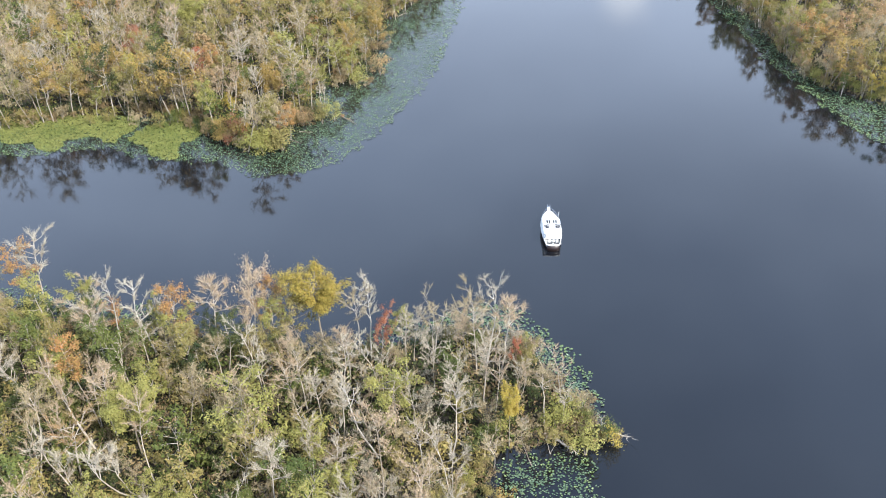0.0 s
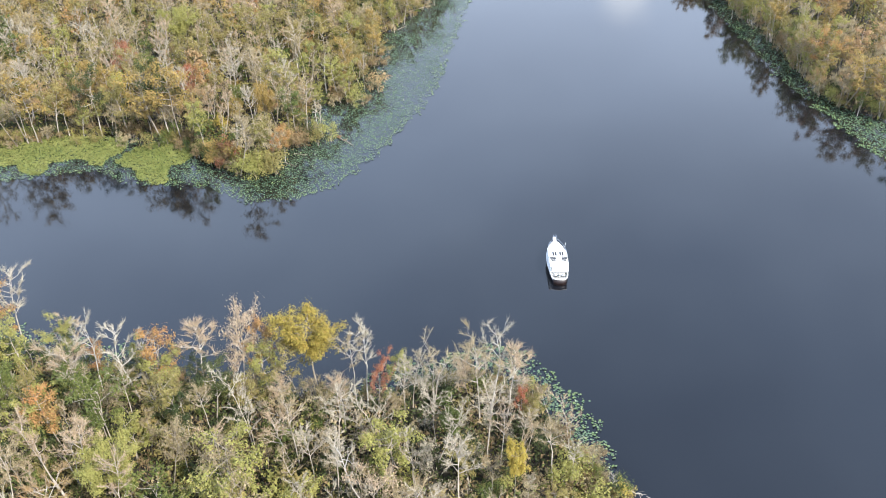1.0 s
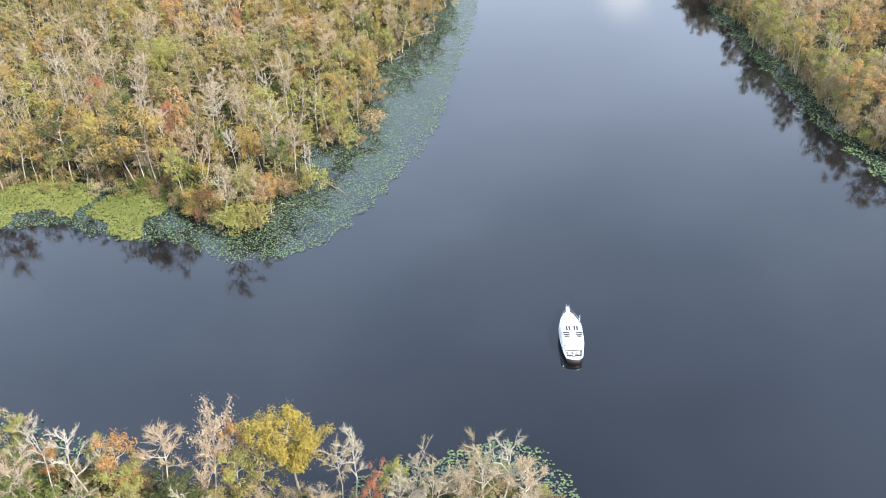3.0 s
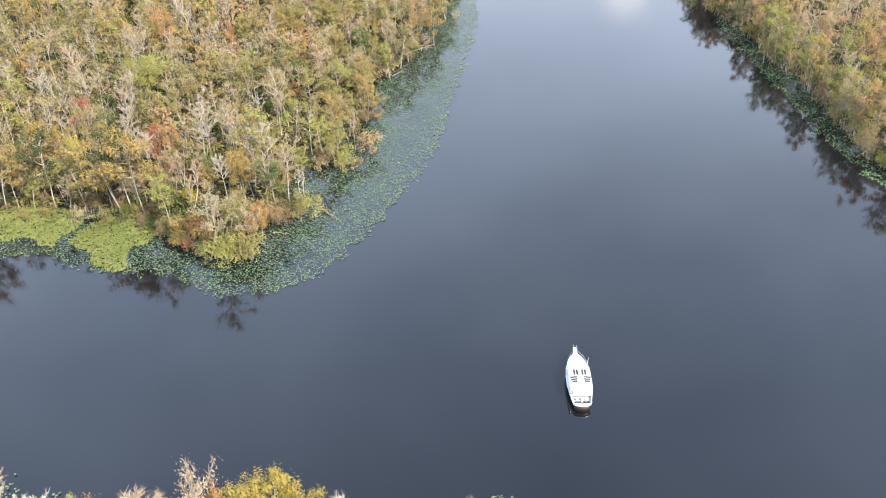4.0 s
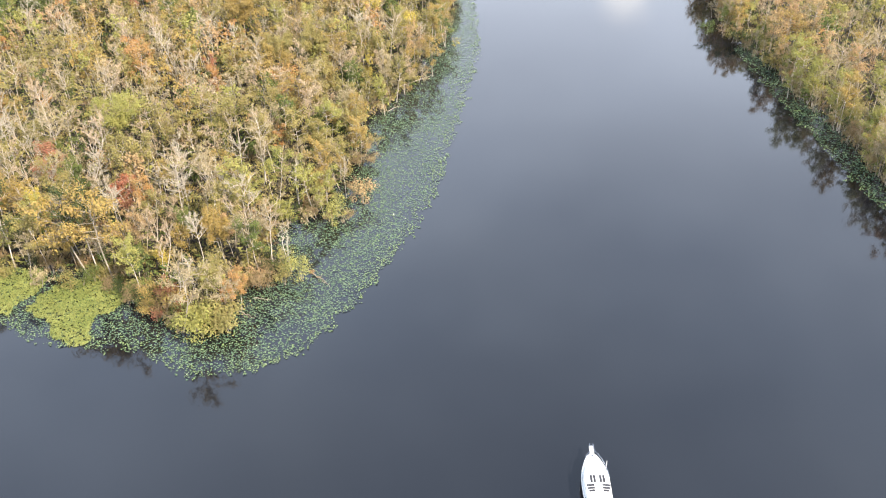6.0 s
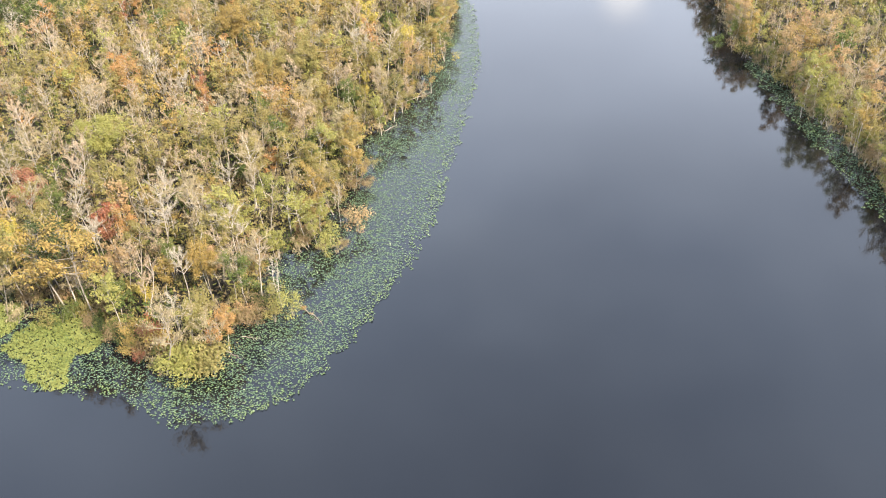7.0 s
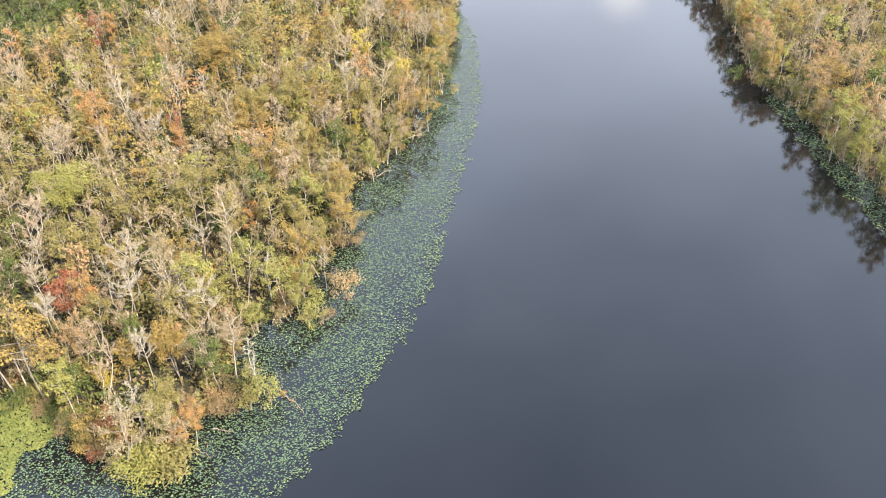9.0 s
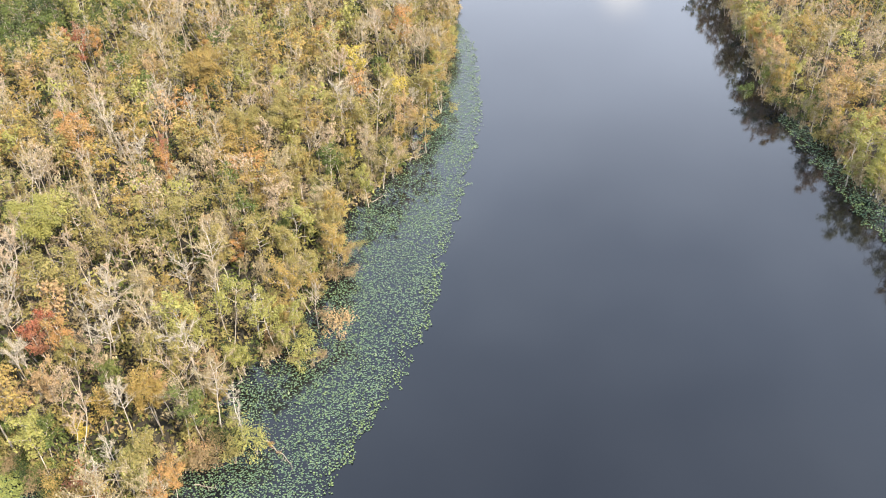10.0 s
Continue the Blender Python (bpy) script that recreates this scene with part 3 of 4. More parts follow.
for kind, tone, x, y, height, wide in (
    ("bare", "pink", 9.1, 88.5, 15, 1.1),
    ("leafy", "red", 10.0, 88.1, 8, 0.7),
    ("leafy", "olive", 11.6, 87.4, 8, 1),
    ("bare", "grey", -5.3, 88.9, 13, 1),
    ("old_cypress", "yellow", 8.2, 75.2, 12, 0.42),
    ("leafy", "orange", -51.2, 83.9, 14, 0.9),
    ("cypress", "ygreen", -53.5, 82.8, 12.5, 1),
    ("old_cypress", "ygreen", -40.1, 74.1, 14, 0.85),
    ("bare", "peach", -46.4, 71.2, 13, 1.4),
    ("cypress", "orange", -65.2, 103.9, 16, 0.8),
    ("bare", "grey", -62.8, 105.0, 17, 1),
    ("leafy", "ygreen", -60.8, 97.4, 14, 0.9),
    ("leafy", "ygreen", -40.2, 82.2, 11, 1.1),
    ("cypress", "ygreen", -29.0, 73.7, 9, 1.1),
    ("bare", "pink", -27.9, 92.4, 14, 1.1),
    ("bare", "pink", -28.3, 78.8, 13, 1.2),
    ("bare", "tan", -19.9, 82.8, 14, 1),
    ("bare", "grey", -13.4, 76.4, 14, 1.2),
):
    special(kind, tone, x, y, "near", height, wide)
for kind, tone, x, y, height, wide in (
    ("bare", "pink", -21.4, 80.6, 12, 1.2),
    ("bare", "grey", -13.4, 68.4, 11, 1.3),
    ("bare", "tan", -3.8, 70.3, 12, 1.2),
    ("bare", "tan", 5.4, 69.1, 11, 1.1),
    ("bare", "grey", 15.6, 78.2, 9, 1.0),
    ("bare", "tan", 12.5, 78.5, 12, 1.1),
    ("mossy", "tan", 18.0, 79.0, 7, 1.0),
    ("leafy", "ygreen", -7.5, 81.0, 9, 1),
    ("leafy", "green", -25.2, 64.7, 7, 1.3),
    ("cypress", "ygreen", -36.6, 65.0, 8, 1.2),
    ("bush", "yellow", 22.2, 75.2, 3.6, 1.1),
    ("bush", "ygreen", 18.3, 74.3, 4.4, 1.3),
    ("bush", "olive", 16.0, 74.5, 3.8, 0.9),
    ("leafy", "olive", 13.4, 73.6, 6, 1.1),
    ("snag", "grey", 20.4, 76.2, 5, 1.0),
    ("bush", "dark", 3.1, 81.4, 6, 1),
    ("mossy", "tan", 9.5, 72.5, 8, 1),
):
    special(kind, tone, x, y, "near", height, wide)
for kind, tone, x, y, height, wide in (
    ("old_cypress", "ygreen", -63.2, 206.8, 16, 0.95),
    ("leafy", "orange", -68.5, 239.5, 15, 1),
    ("leafy", "red", -49.9, 232.3, 13, 0.7),
    ("bare", "grey", -62.9, 193.4, 13, 1.1),
    ("bare", "grey", -46.8, 189.9, 15, 1.1),
    ("bare", "tan", -41.6, 185.8, 15, 1),
    ("mossy", "pink", -26.0, 214.6, 15, 1.1),
    ("cypress", "olive", -41.6, 212.3, 14, 1.1),
    ("bare", "tan", -33.8, 198.6, 16.5, 1.2),
    ("leafy", "red", -56.4, 186.2, 11, 0.8),
    ("cypress", "peach", -50.7, 173.9, 13, 0.7),
    ("leafy", "ygreen", -68.9, 177.0, 13, 0.8),
    ("bare", "tan", -63.4, 175.1, 14, 0.8),
    ("bare", "grey", -61.1, 176.2, 14.5, 0.8),
    ("bare", "grey", -59.7, 175.2, 13, 0.7),
    ("mossy", "peach", -56.2, 173.0, 10, 1.1),
    ("leafy", "gold", -37.5, 171.8, 13, 0.8),
    ("snag", "grey", -40.9, 160.5, 9, 1.2),
):
    special(kind, tone, x, y, "left", height, wide)
for kind, tone, x, y, height, wide in (
    ("bare", "grey", -39.7, 169.6, 13, 0.9),
    ("leafy", "olive", -35.7, 163.6, 9.5, 1.2),
    ("leafy", "orange", -31.5, 160.9, 8.5, 0.9),
    ("bush", "gold", -46.8, 162.4, 6, 1.1),
    ("bush", "brown", -50.2, 162.7, 4, 1.2),
    ("brush", "tan", -66.6, 167.5, 4, 1.3),
    ("bush", "olive", -73.9, 170.1, 3, 1.5),
    ("bush", "olive", -77.7, 169.3, 3, 1.5),
    ("bush", "green", -59.5, 167.3, 4, 1.3),
    ("bush", "olive", -61.7, 166.5, 4, 1.3),
    ("bush", "brown", -54.7, 166.1, 3.5, 1.3),
    ("bush", "red", -43.8, 161.6, 5.5, 0.8),
    ("bush", "ygreen", -37.4, 156.8, 5, 1.3),
    ("bush", "red", -41.2, 159.3, 3.8, 0.8),
    ("bush", "peach", -14.3, 190.4, 6, 0.95),
    ("bush", "ygreen", -23.3, 167.8, 5, 1.2),
    ("bush", "olive", -26.1, 167.0, 4, 1.1),
    ("bush", "brown", -29.9, 165.4, 4, 1.2),
):
    special(kind, tone, x, y, "left", height, wide)
for kind, tone, x, y, height, wide in (
    ("brush", "brown", -28.6, 165.8, 3, 1.2),
    ("bush", "ygreen", -19.4, 183.5, 5, 1),
    ("bush", "brown", -16.4, 185.3, 2.5, 1.1),
    ("bush", "brown", -15.9, 204.0, 3, 1.2),
    ("bush", "brown", -14.4, 210.4, 3, 1.2),
    ("bush", "olive", -33.5, 155.5, 5, 1.4),
    ("bush", "gold", -42.1, 160.2, 5, 1.2),
    ("bush", "ygreen", -38.2, 156.0, 6, 1.5),
    ("bush", "olive", -33.9, 155.9, 6, 1.4),
    ("bush", "ygreen", -37.0, 154.2, 4, 1.5),
    ("leafy", "orange", -32.5, 158.9, 9, 1.2),
    ("bush", "red", -43.5, 162.0, 5, 1.2),
    ("snag", "grey", -40.4, 164.2, 9, 1.3),
    ("bush", "gold", -47.0, 159.7, 4, 1.3),
    ("bush", "red", -44.8, 157.9, 3, 1.2),
    ("leafy", "olive", -36.6, 160.7, 10, 1.3),
    ("bush", "ygreen", -25.6, 170.3, 4.5, 1.4),
    ("bush", "brown", -28.7, 168.5, 4, 1.3),
):
    special(kind, tone, x, y, "left", height, wide)
for kind, tone, x, y, height, wide in (
    ("mossy", "tan", -57.0, 171.5, 9, 1.1),
    ("leafy", "ygreen", -52.0, 170.0, 8, 1.0),
    ("mossy", "tan", -64.5, 172.5, 9, 1.1),
    ("mossy", "peach", -60.0, 173.5, 11, 1.1),
    ("bush", "ygreen", -49.0, 165.4, 4, 1.2),
    ("bush", "orange", -21.6, 169.3, 0.9, 1.2),
    ("bush", "peach", -20.3, 167.9, 0.8, 1.2),
    ("brush", "tan", -6.0, 241.5, 2.5, 1.6),
    ("brush", "tan", -9.2, 238.4, 3, 1.6),
    ("bush", "peach", -30.7, 167.2, 3.5, 1.2),
    ("leafy", "ygreen", -27.4, 181.9, 8, 1),
    ("bush", "ygreen", -18.8, 186.8, 4.5, 1.4),
    ("bush", "brown", -20.2, 185.1, 2.2, 1.3),
    ("brush", "tan", -24.3, 185.0, 3, 1.4),
    ("bush", "brown", -16.6, 193.6, 3.5, 1.2),
    ("bush", "brown", -13.4, 204.6, 3, 1.3),
    ("bush", "olive", -12.8, 212.0, 3.2, 1.3),
    ("leafy", "gold", -15.1, 205.1, 9, 1),
    ("leafy", "ygreen", -28.2, 181.7, 7, 1.1),
    ("snag", "grey", -25.3, 170.2, 8, 0.9),
    ("leafy", "ygreen", -21.5, 185.5, 7.5, 0.9),
    ("bare", "grey", -17.5, 192.7, 10, 0.8),
    ("leafy", "ygreen", -20.6, 189.4, 10, 0.9),
    ("leafy", "gold", -16.0, 205.7, 11, 1),
    ("leafy", "yellow", -45.8, 168.2, 8, 0.8),
    ("brush", "tan", -17.4, 184.5, 3, 1.2),
    ("bare", "grey", -89.0, 178.4, 16, 1.1),
):
    special(kind, tone, x, y, "left", height, wide)
for kind, tone, x, y, height, wide in (
    ("mossy", "peach", -77.2, 174.7, 14, 1.5),
    ("mossy", "peach", -84.7, 174.3, 13, 1.2),
    ("cypress", "gold", -94.4, 199.4, 15, 1),
    ("leafy", "yellow", -69.5, 179.5, 13, 0.8),
    ("leafy", "orange", -51.6, 181.6, 13, 0.9),
    ("leafy", "red", -55.8, 182.5, 12, 0.9),
    ("mossy", "tan", -92.5, 169.1, 13, 1.2),
    ("bare", "grey", -44.6, 180.6, 16, 1.2),
    ("bare", "tan", -74.2, 201.2, 16, 1.2),
    ("bare", "grey", -83.3, 201.7, 16, 1),
    ("mossy", "pink", -49.1, 173.8, 11, 1.2),
    ("mossy", "tan", -68.5, 170.4, 9, 1.3),
    ("leafy", "ygreen", -76.2, 172.8, 8, 1.2),
    ("leafy", "ygreen", -29.3, 188.6, 15, 0.9),
    ("leafy", "ygreen", -24.1, 186.4, 13, 0.9),
    ("leafy", "gold", -22.0, 194.0, 14, 0.8),
):
    special(kind, tone, x, y, "left", height, wide)
for kind, tone, x, y, height, wide in (
    ("bare", "tan", -47.1, 187.0, 14, 1.2),
    ("bare", "tan", -39.9, 181.9, 14, 1.2),
    ("bare", "grey", -61.3, 187.2, 13, 1.2),
    ("bare", "grey", -39.0, 161.3, 9, 1.1),
    ("bare", "tan", -32.1, 191.9, 15, 1),
    ("snag", "grey", -26.7, 174.2, 7, 1.3),
    ("leafy", "ygreen", -37.2, 163.5, 8, 1.0),
    ("old_cypress", "gold", -36.7, 171.2, 12, 0.6),
    ("bare", "tan", -10.0, 245.3, 18, 0.9),
    ("cypress", "peach", -5.2, 245.2, 14, 0.7),
    ("leafy", "gold", -6.1, 240.9, 10, 0.9),
    ("cypress", "gold", -1.1, 244.7, 11, 1),
    ("leafy", "green", 1.6, 262.3, 10, 1.3),
    ("leafy", "olive", -1.8, 257.9, 12, 1.2),
    ("leafy", "yellow", -6.7, 254.3, 14, 0.9),
    ("leafy", "yellow", -16.6, 266.0, 15, 1.1),
    ("old_cypress", "olive", -28.3, 241.4, 15, 0.9),
    ("old_cypress", "olive", -35.4, 238.5, 15, 0.8),
):
    special(kind, tone, x, y, "left", height, wide)
for kind, tone, x, y, height, wide in (
    ("leafy", "pink", -19.6, 238.3, 12, 0.9),
    ("leafy", "yellow", -15.4, 237.9, 10, 0.7),
    ("leafy", "ygreen", -31.3, 258.0, 14, 0.8),
    ("leafy", "ygreen", -38.7, 258.8, 14, 0.8),
    ("cypress", "gold", -27.2, 253.2, 15, 1.2),
    ("bush", "yellow", 5.2, 261.8, 3, 1),
    ("leafy", "orange", -6.4, 288.7, 15, 1),
    ("leafy", "orange", -66.4, 234.6, 15, 1),
    ("leafy", "orange", -48.5, 228.4, 13, 0.7),
    ("leafy", "red", -81.1, 280.0, 15, 1),
    ("leafy", "orange", -77.2, 280.9, 14, 0.8),
    ("leafy", "peach", -59.7, 264.1, 15, 1),
    ("old_cypress", "gold", -48.5, 262.6, 16, 0.9),
    ("cypress", "gold", -48.0, 270.1, 15, 1),
    ("leafy", "ygreen", -57.6, 246.4, 10, 0.8),
    ("bare", "grey", -53.8, 250.4, 14, 1.2),
    ("bare", "grey", -48.0, 247.3, 14, 1),
    ("bare", "grey", -65.9, 282.3, 16, 1.4),
):
    special(kind, tone, x, y, "left", height, wide)
for kind, tone, x, y, height, wide in (
    ("cypress", "gold", 2.6, 273.6, 14, 1),
    ("leafy", "ygreen", -12.3, 225.5, 10, 0.8),
):
    special(kind, tone, x, y, "left", height, wide)
for kind, tone, x, y, height, wide in (
    ("leafy", "olive", 83.5, 242.2, 4, 1.6),
    ("leafy", "yellow", 84.5, 249.3, 7, 0.8),
    ("bush", "peach", 74.6, 264.9, 4, 1.3),
    ("leafy", "orange", 85.0, 239.4, 13, 1),
    ("bush", "yellow", 86.1, 230.2, 5, 0.9),
    ("bush", "green", 70.7, 266.1, 4.5, 1.3),
    ("cypress", "gold", 85.3, 252.2, 14, 1.2),
    ("cypress", "peach", 87.5, 235.5, 14, 1),
    ("cypress", "gold", 91.5, 177.5, 15, 1.2),
    ("cypress", "orange", 88.5, 190.1, 15, 1.1),
    ("mossy", "peach", 93.8, 174.1, 10, 1),
    ("mossy", "tan", 88.8, 183.2, 6, 1.2),
    ("mossy", "tan", 88.4, 209.2, 9, 1),
    ("leafy", "yellow", 95.5, 171.0, 8, 1),
    ("leafy", "ygreen", 80.8, 278.5, 12, 1.2),
    ("mossy", "tan", 74.7, 277.3, 5.5, 1.3),
    ("cypress", "gold", 87.9, 283.5, 14, 1.1),
    ("leafy", "green", 75.5, 268.0, 8, 1.2),
    ("mossy", "peach", 76.8, 261.5, 7, 1.2),
    ("leafy", "ygreen", 77.0, 273.0, 9, 1.2),
    ("mossy", "tan", 79.5, 254.0, 7, 1.2),
    ("leafy", "ygreen", 79.6, 231.0, 6, 1.3),
):
    special(kind, tone, x, y, "right", height, wide)


def scatter():
    rng = np.random.default_rng(11)
    for bank in ("near", "left", "right"):
        xy, d = stand(bank, {"near": 4.5, "left": 4.7, "right": 5.4}[bank], rng, 0.3)
        for (x, y), depth in zip(xy, d):
            if any((x - a) ** 2 + (y - b) ** 2 < r * r for a, b, r in TAKEN):
                continue
            kind, tone = pick(PALETTE[zone(bank, x, y)], rng)
            h = rng.uniform(*HEIGHT[kind]) * (0.86 + 0.14 * min(1, depth / 7))
            if bank == "near" and depth < 8 and y > 80:
                h = min(h, rng.uniform(7, 11.5))
            STANDING.append((kind, tone, x, y, bank, h, rng.uniform(0, 360), int(rng.integers(0, 90)), depth))
        xy, d = stand(bank, {"near": 3.3, "left": 4.7, "right": 5.8}[bank], rng, 0.6, 1.9)
        for (x, y), depth in zip(xy, d):
            kind, tone = pick(UNDER["near_in" if zone(bank, x, y) == "near_in" else bank], rng)
            if depth > 14 and y > 215 and rng.random() < 0.5:
                continue
            h = rng.uniform(0.8, 1.9) * (3.3 if depth > 3 else 2.0) * (1.35 if kind == "mossy" else 1.0)
            STANDING.append((kind, tone, x, y, bank, h, rng.uniform(0, 360), int(rng.integers(0, 90)), depth))


scatter()
SHORE = [("brush", "tan", 26), ("brush", "brown", 26), ("bush", "olive", 14), ("bush", "dark", 12), ("bush", "green", 9), ("bush", "ygreen", 7), ("brush", "peach", 6)]


def fringe():
    """Low growth that hangs over the water's edge."""
    rng = np.random.default_rng(5)
    for bank, poly in LAND.items():
        for a, c in zip(poly, np.roll(poly, -1, 0)):
            ln = np.hypot(*(c - a))
            for k in np.arange(rng.uniform(0, 0.9), ln, 0.9):
                p = a + (c - a) * k / ln
                if not (46 < p[1] < 350 and abs(p[0]) < 38 + 0.42 * min(p[1], 240)):
                    continue
                nrm = np.array((c[1] - a[1], a[0] - c[0])) / max(ln, 1e-6)
                side = 1 if signed_distance(poly, [p + nrm * 0.5])[0] > 0 else -1
                p = p + nrm * side * rng.uniform(0.0, 4.5)
                kind, tone = pick(SHORE, rng)
                tall = 1.5 if bank == "left" and p[0] < -38 else 1.8 if bank == "right" else 1.2
                STANDING.append((kind, tone, p[0], p[1], bank, rng.uniform(1.1, 3.0) * tall, rng.uniform(0, 360), int(rng.integers(0, 90)), 1.0))


fringe()
EDGE = [("leafy", "olive", 18), ("leafy", "gold", 12), ("leafy", "ygreen", 12), ("mossy", "tan", 24), ("mossy", "peach", 8), ("cypress", "gold", 10), ("bare", "grey", 8), ("leafy", "dark", 8)]

FAR_EDGE = [("mossy", "tan", 22), ("mossy", "pink", 7), ("leafy", "ygreen", 18), ("leafy", "olive", 18), ("leafy", "green", 9), ("cypress", "peach", 10), ("leafy", "gold", 10), ("leafy", "yellow", 6)]


def edge_trees():
    """A close row of full trees along the water on the two long banks."""
    rng = np.random.default_rng(8)
    for bank in ("left", "right"):
        poly = LAND[bank]
        step = 2.5 if bank == "right" else 3.0
        for a, c in zip(poly, np.roll(poly, -1, 0)):
            ln = np.hypot(*(c - a))
            for k in np.arange(rng.uniform(0, step), ln, step):
                p = a + (c - a) * k / ln
                if not (140 < p[1] < 350 and abs(p[0]) < 38 + 0.42 * min(p[1], 240)):
                    continue
                nrm = np.array((c[1] - a[1], a[0] - c[0])) / max(ln, 1e-6)
                side = 1 if signed_distance(poly, [p + nrm * 0.5])[0] > 0 else -1
                p = p + nrm * side * rng.uniform(0.8, 2.6)
                if any((p[0] - x) ** 2 + (p[1] - y) ** 2 < 3 for x, y, r in TAKEN):
                    continue
                kind, tone = pick(EDGE if bank == "left" else FAR_EDGE, rng)
                if bank == "right":  # low trees whose crowns close the wall of leaves down to the water
                    low_kind, low_tone = pick(FAR_EDGE, rng)
                    STANDING.append((low_kind, low_tone, p[0] + rng.uniform(-1.2, 1.0), p[1] + rng.uniform(-1.2, 1.2), bank, rng.uniform(4.5, 8.0), rng.uniform(0, 360), int(rng.integers(0, 90)), 0.6))
                STANDING.append((kind, tone, p[0], p[1], bank, rng.uniform(6, 12.5) * (1.2 if bank == "right" else 1.6 if p[0] < -38 else 1.0), rng.uniform(0, 360), int(rng.integers(0, 90)), 0.5))


edge_trees()


def build_woods():
    """The trees nearest the water stand singly; those behind are joined, a wood to each bank."""
    order = sorted(STANDING, key=lambda s: s[8] + (0 if s[4] == "near" else 4 + 0.2 * max(0, s[3] - 195)))
    quota = {"bare": 220, "mossy": 220, "leafy": 180, "cypress": 90, "snag": 60, "bush": 200, "brush": 200, "old_cypress": 10}
    rest = {"near": [], "left": [], "right": []}
    for s in order:
        kind, tone, x, y, bank, h, turn, variant, depth = s
        if quota[kind] > 0:
            quota[kind] -= 1
            plant(kind, tone, x, y, bank, h, turn, variant)
        else:
            rest[bank].append(s)
    tones = list(F)
    barks = list({id(m): m for m in BARK_OF.values()}.values())
    for bank, trees in rest.items():
        vs, fs, ms, n = [], [], [], 0
        for kind, tone, x, y, _, h, turn, variant, _ in trees:
            ph, _, _, wood, crown = PROTO[kind][variant % len(PROTO[kind])]
            s, c, k = h / ph, math.cos(radians(turn)), math.sin(radians(turn))
            for (v, f), m in ((wood, barks.index(BARK_OF[kind])), (crown, len(barks) + tones.index(tone))):
                w = np.column_stack([(v[:, 0] * c - v[:, 1] * k) * s + x, (v[:, 0] * k + v[:, 1] * c) * s + y, v[:, 2] * s + 0.1])
                vs.append(w)
                fs.append(f + n)
                ms.append(np.full(len(f), m, np.int32))
                n += len(w)
        v, f, m = np.concatenate(vs).astype(np.float32), np.concatenate(fs).astype(np.int32), np.concatenate(ms)
        me = bpy.data.meshes.new("woodland")
        me.vertices.add(len(v))
        me.vertices.foreach_set("co", v.ravel())
        me.loops.add(f.size)
        me.loops.foreach_set("vertex_index", f.ravel())
        me.polygons.add(len(f))
        me.polygons.foreach_set("loop_start", np.arange(0, f.size, 3, dtype=np.int32))
        me.polygons.foreach_set("material_index", m)
        for mat in barks + [F[t] for t in tones]:
            me.materials.append(mat)
        me.update()
        me.validate()
        tagged(new("woodland", me), {"near": "dense autumn swamp woods behind the river point", "left": "dense autumn swamp woods in tan, olive and gold", "right": "autumn woods behind the far bank"}[bank], "woods", kind="stuff")
        print("woods", bank, len(trees), len(f))


build_woods()


def undergrowth(bank, seed):
    """Ferns, seedlings and litter that cover the swamp floor between the trees."""
    rng = np.random.default_rng(seed)
    n = {"near": 75000, "left": 95000, "right": 26000}[bank]
    lo, hi = {"near": ((-80, 46), (25, 108)), "left": ((-150, 152), (12, 360)), "right": ((70, 150), (150, 360))}[bank]
    xy = rng.uniform(lo, hi, (n, 2))
    d = signed_distance(LAND[bank], xy)
    xy, d = xy[(d > 1.0) & (np.abs(xy[:, 0]) < 38 + 0.42 * np.minimum(xy[:, 1], 240))], None
    wave = np.array([noise.noise(Vector((x * 0.22, y * 0.22, seed))) + 0.5 * noise.noise(Vector((x * 0.6, y * 0.6, seed))) for x, y in xy])
    hue = np.array([noise.noise(Vector((x * 0.13, y * 0.13, seed + 40))) for x, y in xy]) + rng.normal(size=len(xy)) * 0.12
    z = 0.3 + rng.random(len(xy)) * np.clip(1.1 + 2.6 * wave, 0.25, 3.4)
    tones = ["dark", "brown", "green", "tan", "olive"] if bank == "near" else ["green", "olive", "brown", "olive", "ygreen"]
    level = np.digitize(hue, (-0.18, 0.0, 0.14, 0.28))
    shape, index = Shape(), []
    for k in range(len(tones)):
        sel = level == k
        c = int(sel.sum())
        leaves(shape, np.column_stack([xy[sel], z[sel]]), c, 0.1, 0.55 if bank == "near" else 0.8, rng, 0.5)
        index.append(np.full(c, k, np.int32))
    v, f = shape.arrays()
    ob = link_mesh("undergrowth", v, f, [F[t] for t in tones], np.concatenate(index))
    tagged(ob, "tangled green and brown undergrowth on the swamp floor", "undergrowth", kind="stuff")


for number, bank in enumerate(LAND):
    undergrowth(bank, 31 + number)

# ============================================================ lily pads
LEFT_BED = [(9, 312), (11, 300), (12, 284), (11.6, 258), (10, 248), (6.3, 230), (2.9, 210), (0.2, 195), (-3.6, 182.5), (-8.6, 172), (-12.7, 162), (-16, 156), (-21, 150.3), (-26, 146.4), (-33, 145.2),
            (-39, 144.6), (-44, 149.4), (-46, 151.4), (-52, 151), (-56, 152.4), (-65, 154.5), (-70.4, 158), (-76, 157), (-88, 155.5), (-100, 156), (-140, 158), (-140, 172), (-100, 170), (-70, 174), (-55, 168), (-38, 160), (-34, 170), (-28, 186), (-18, 200), (-16, 224), (-4, 242), (-3, 260), (5, 285), (6, 312)]
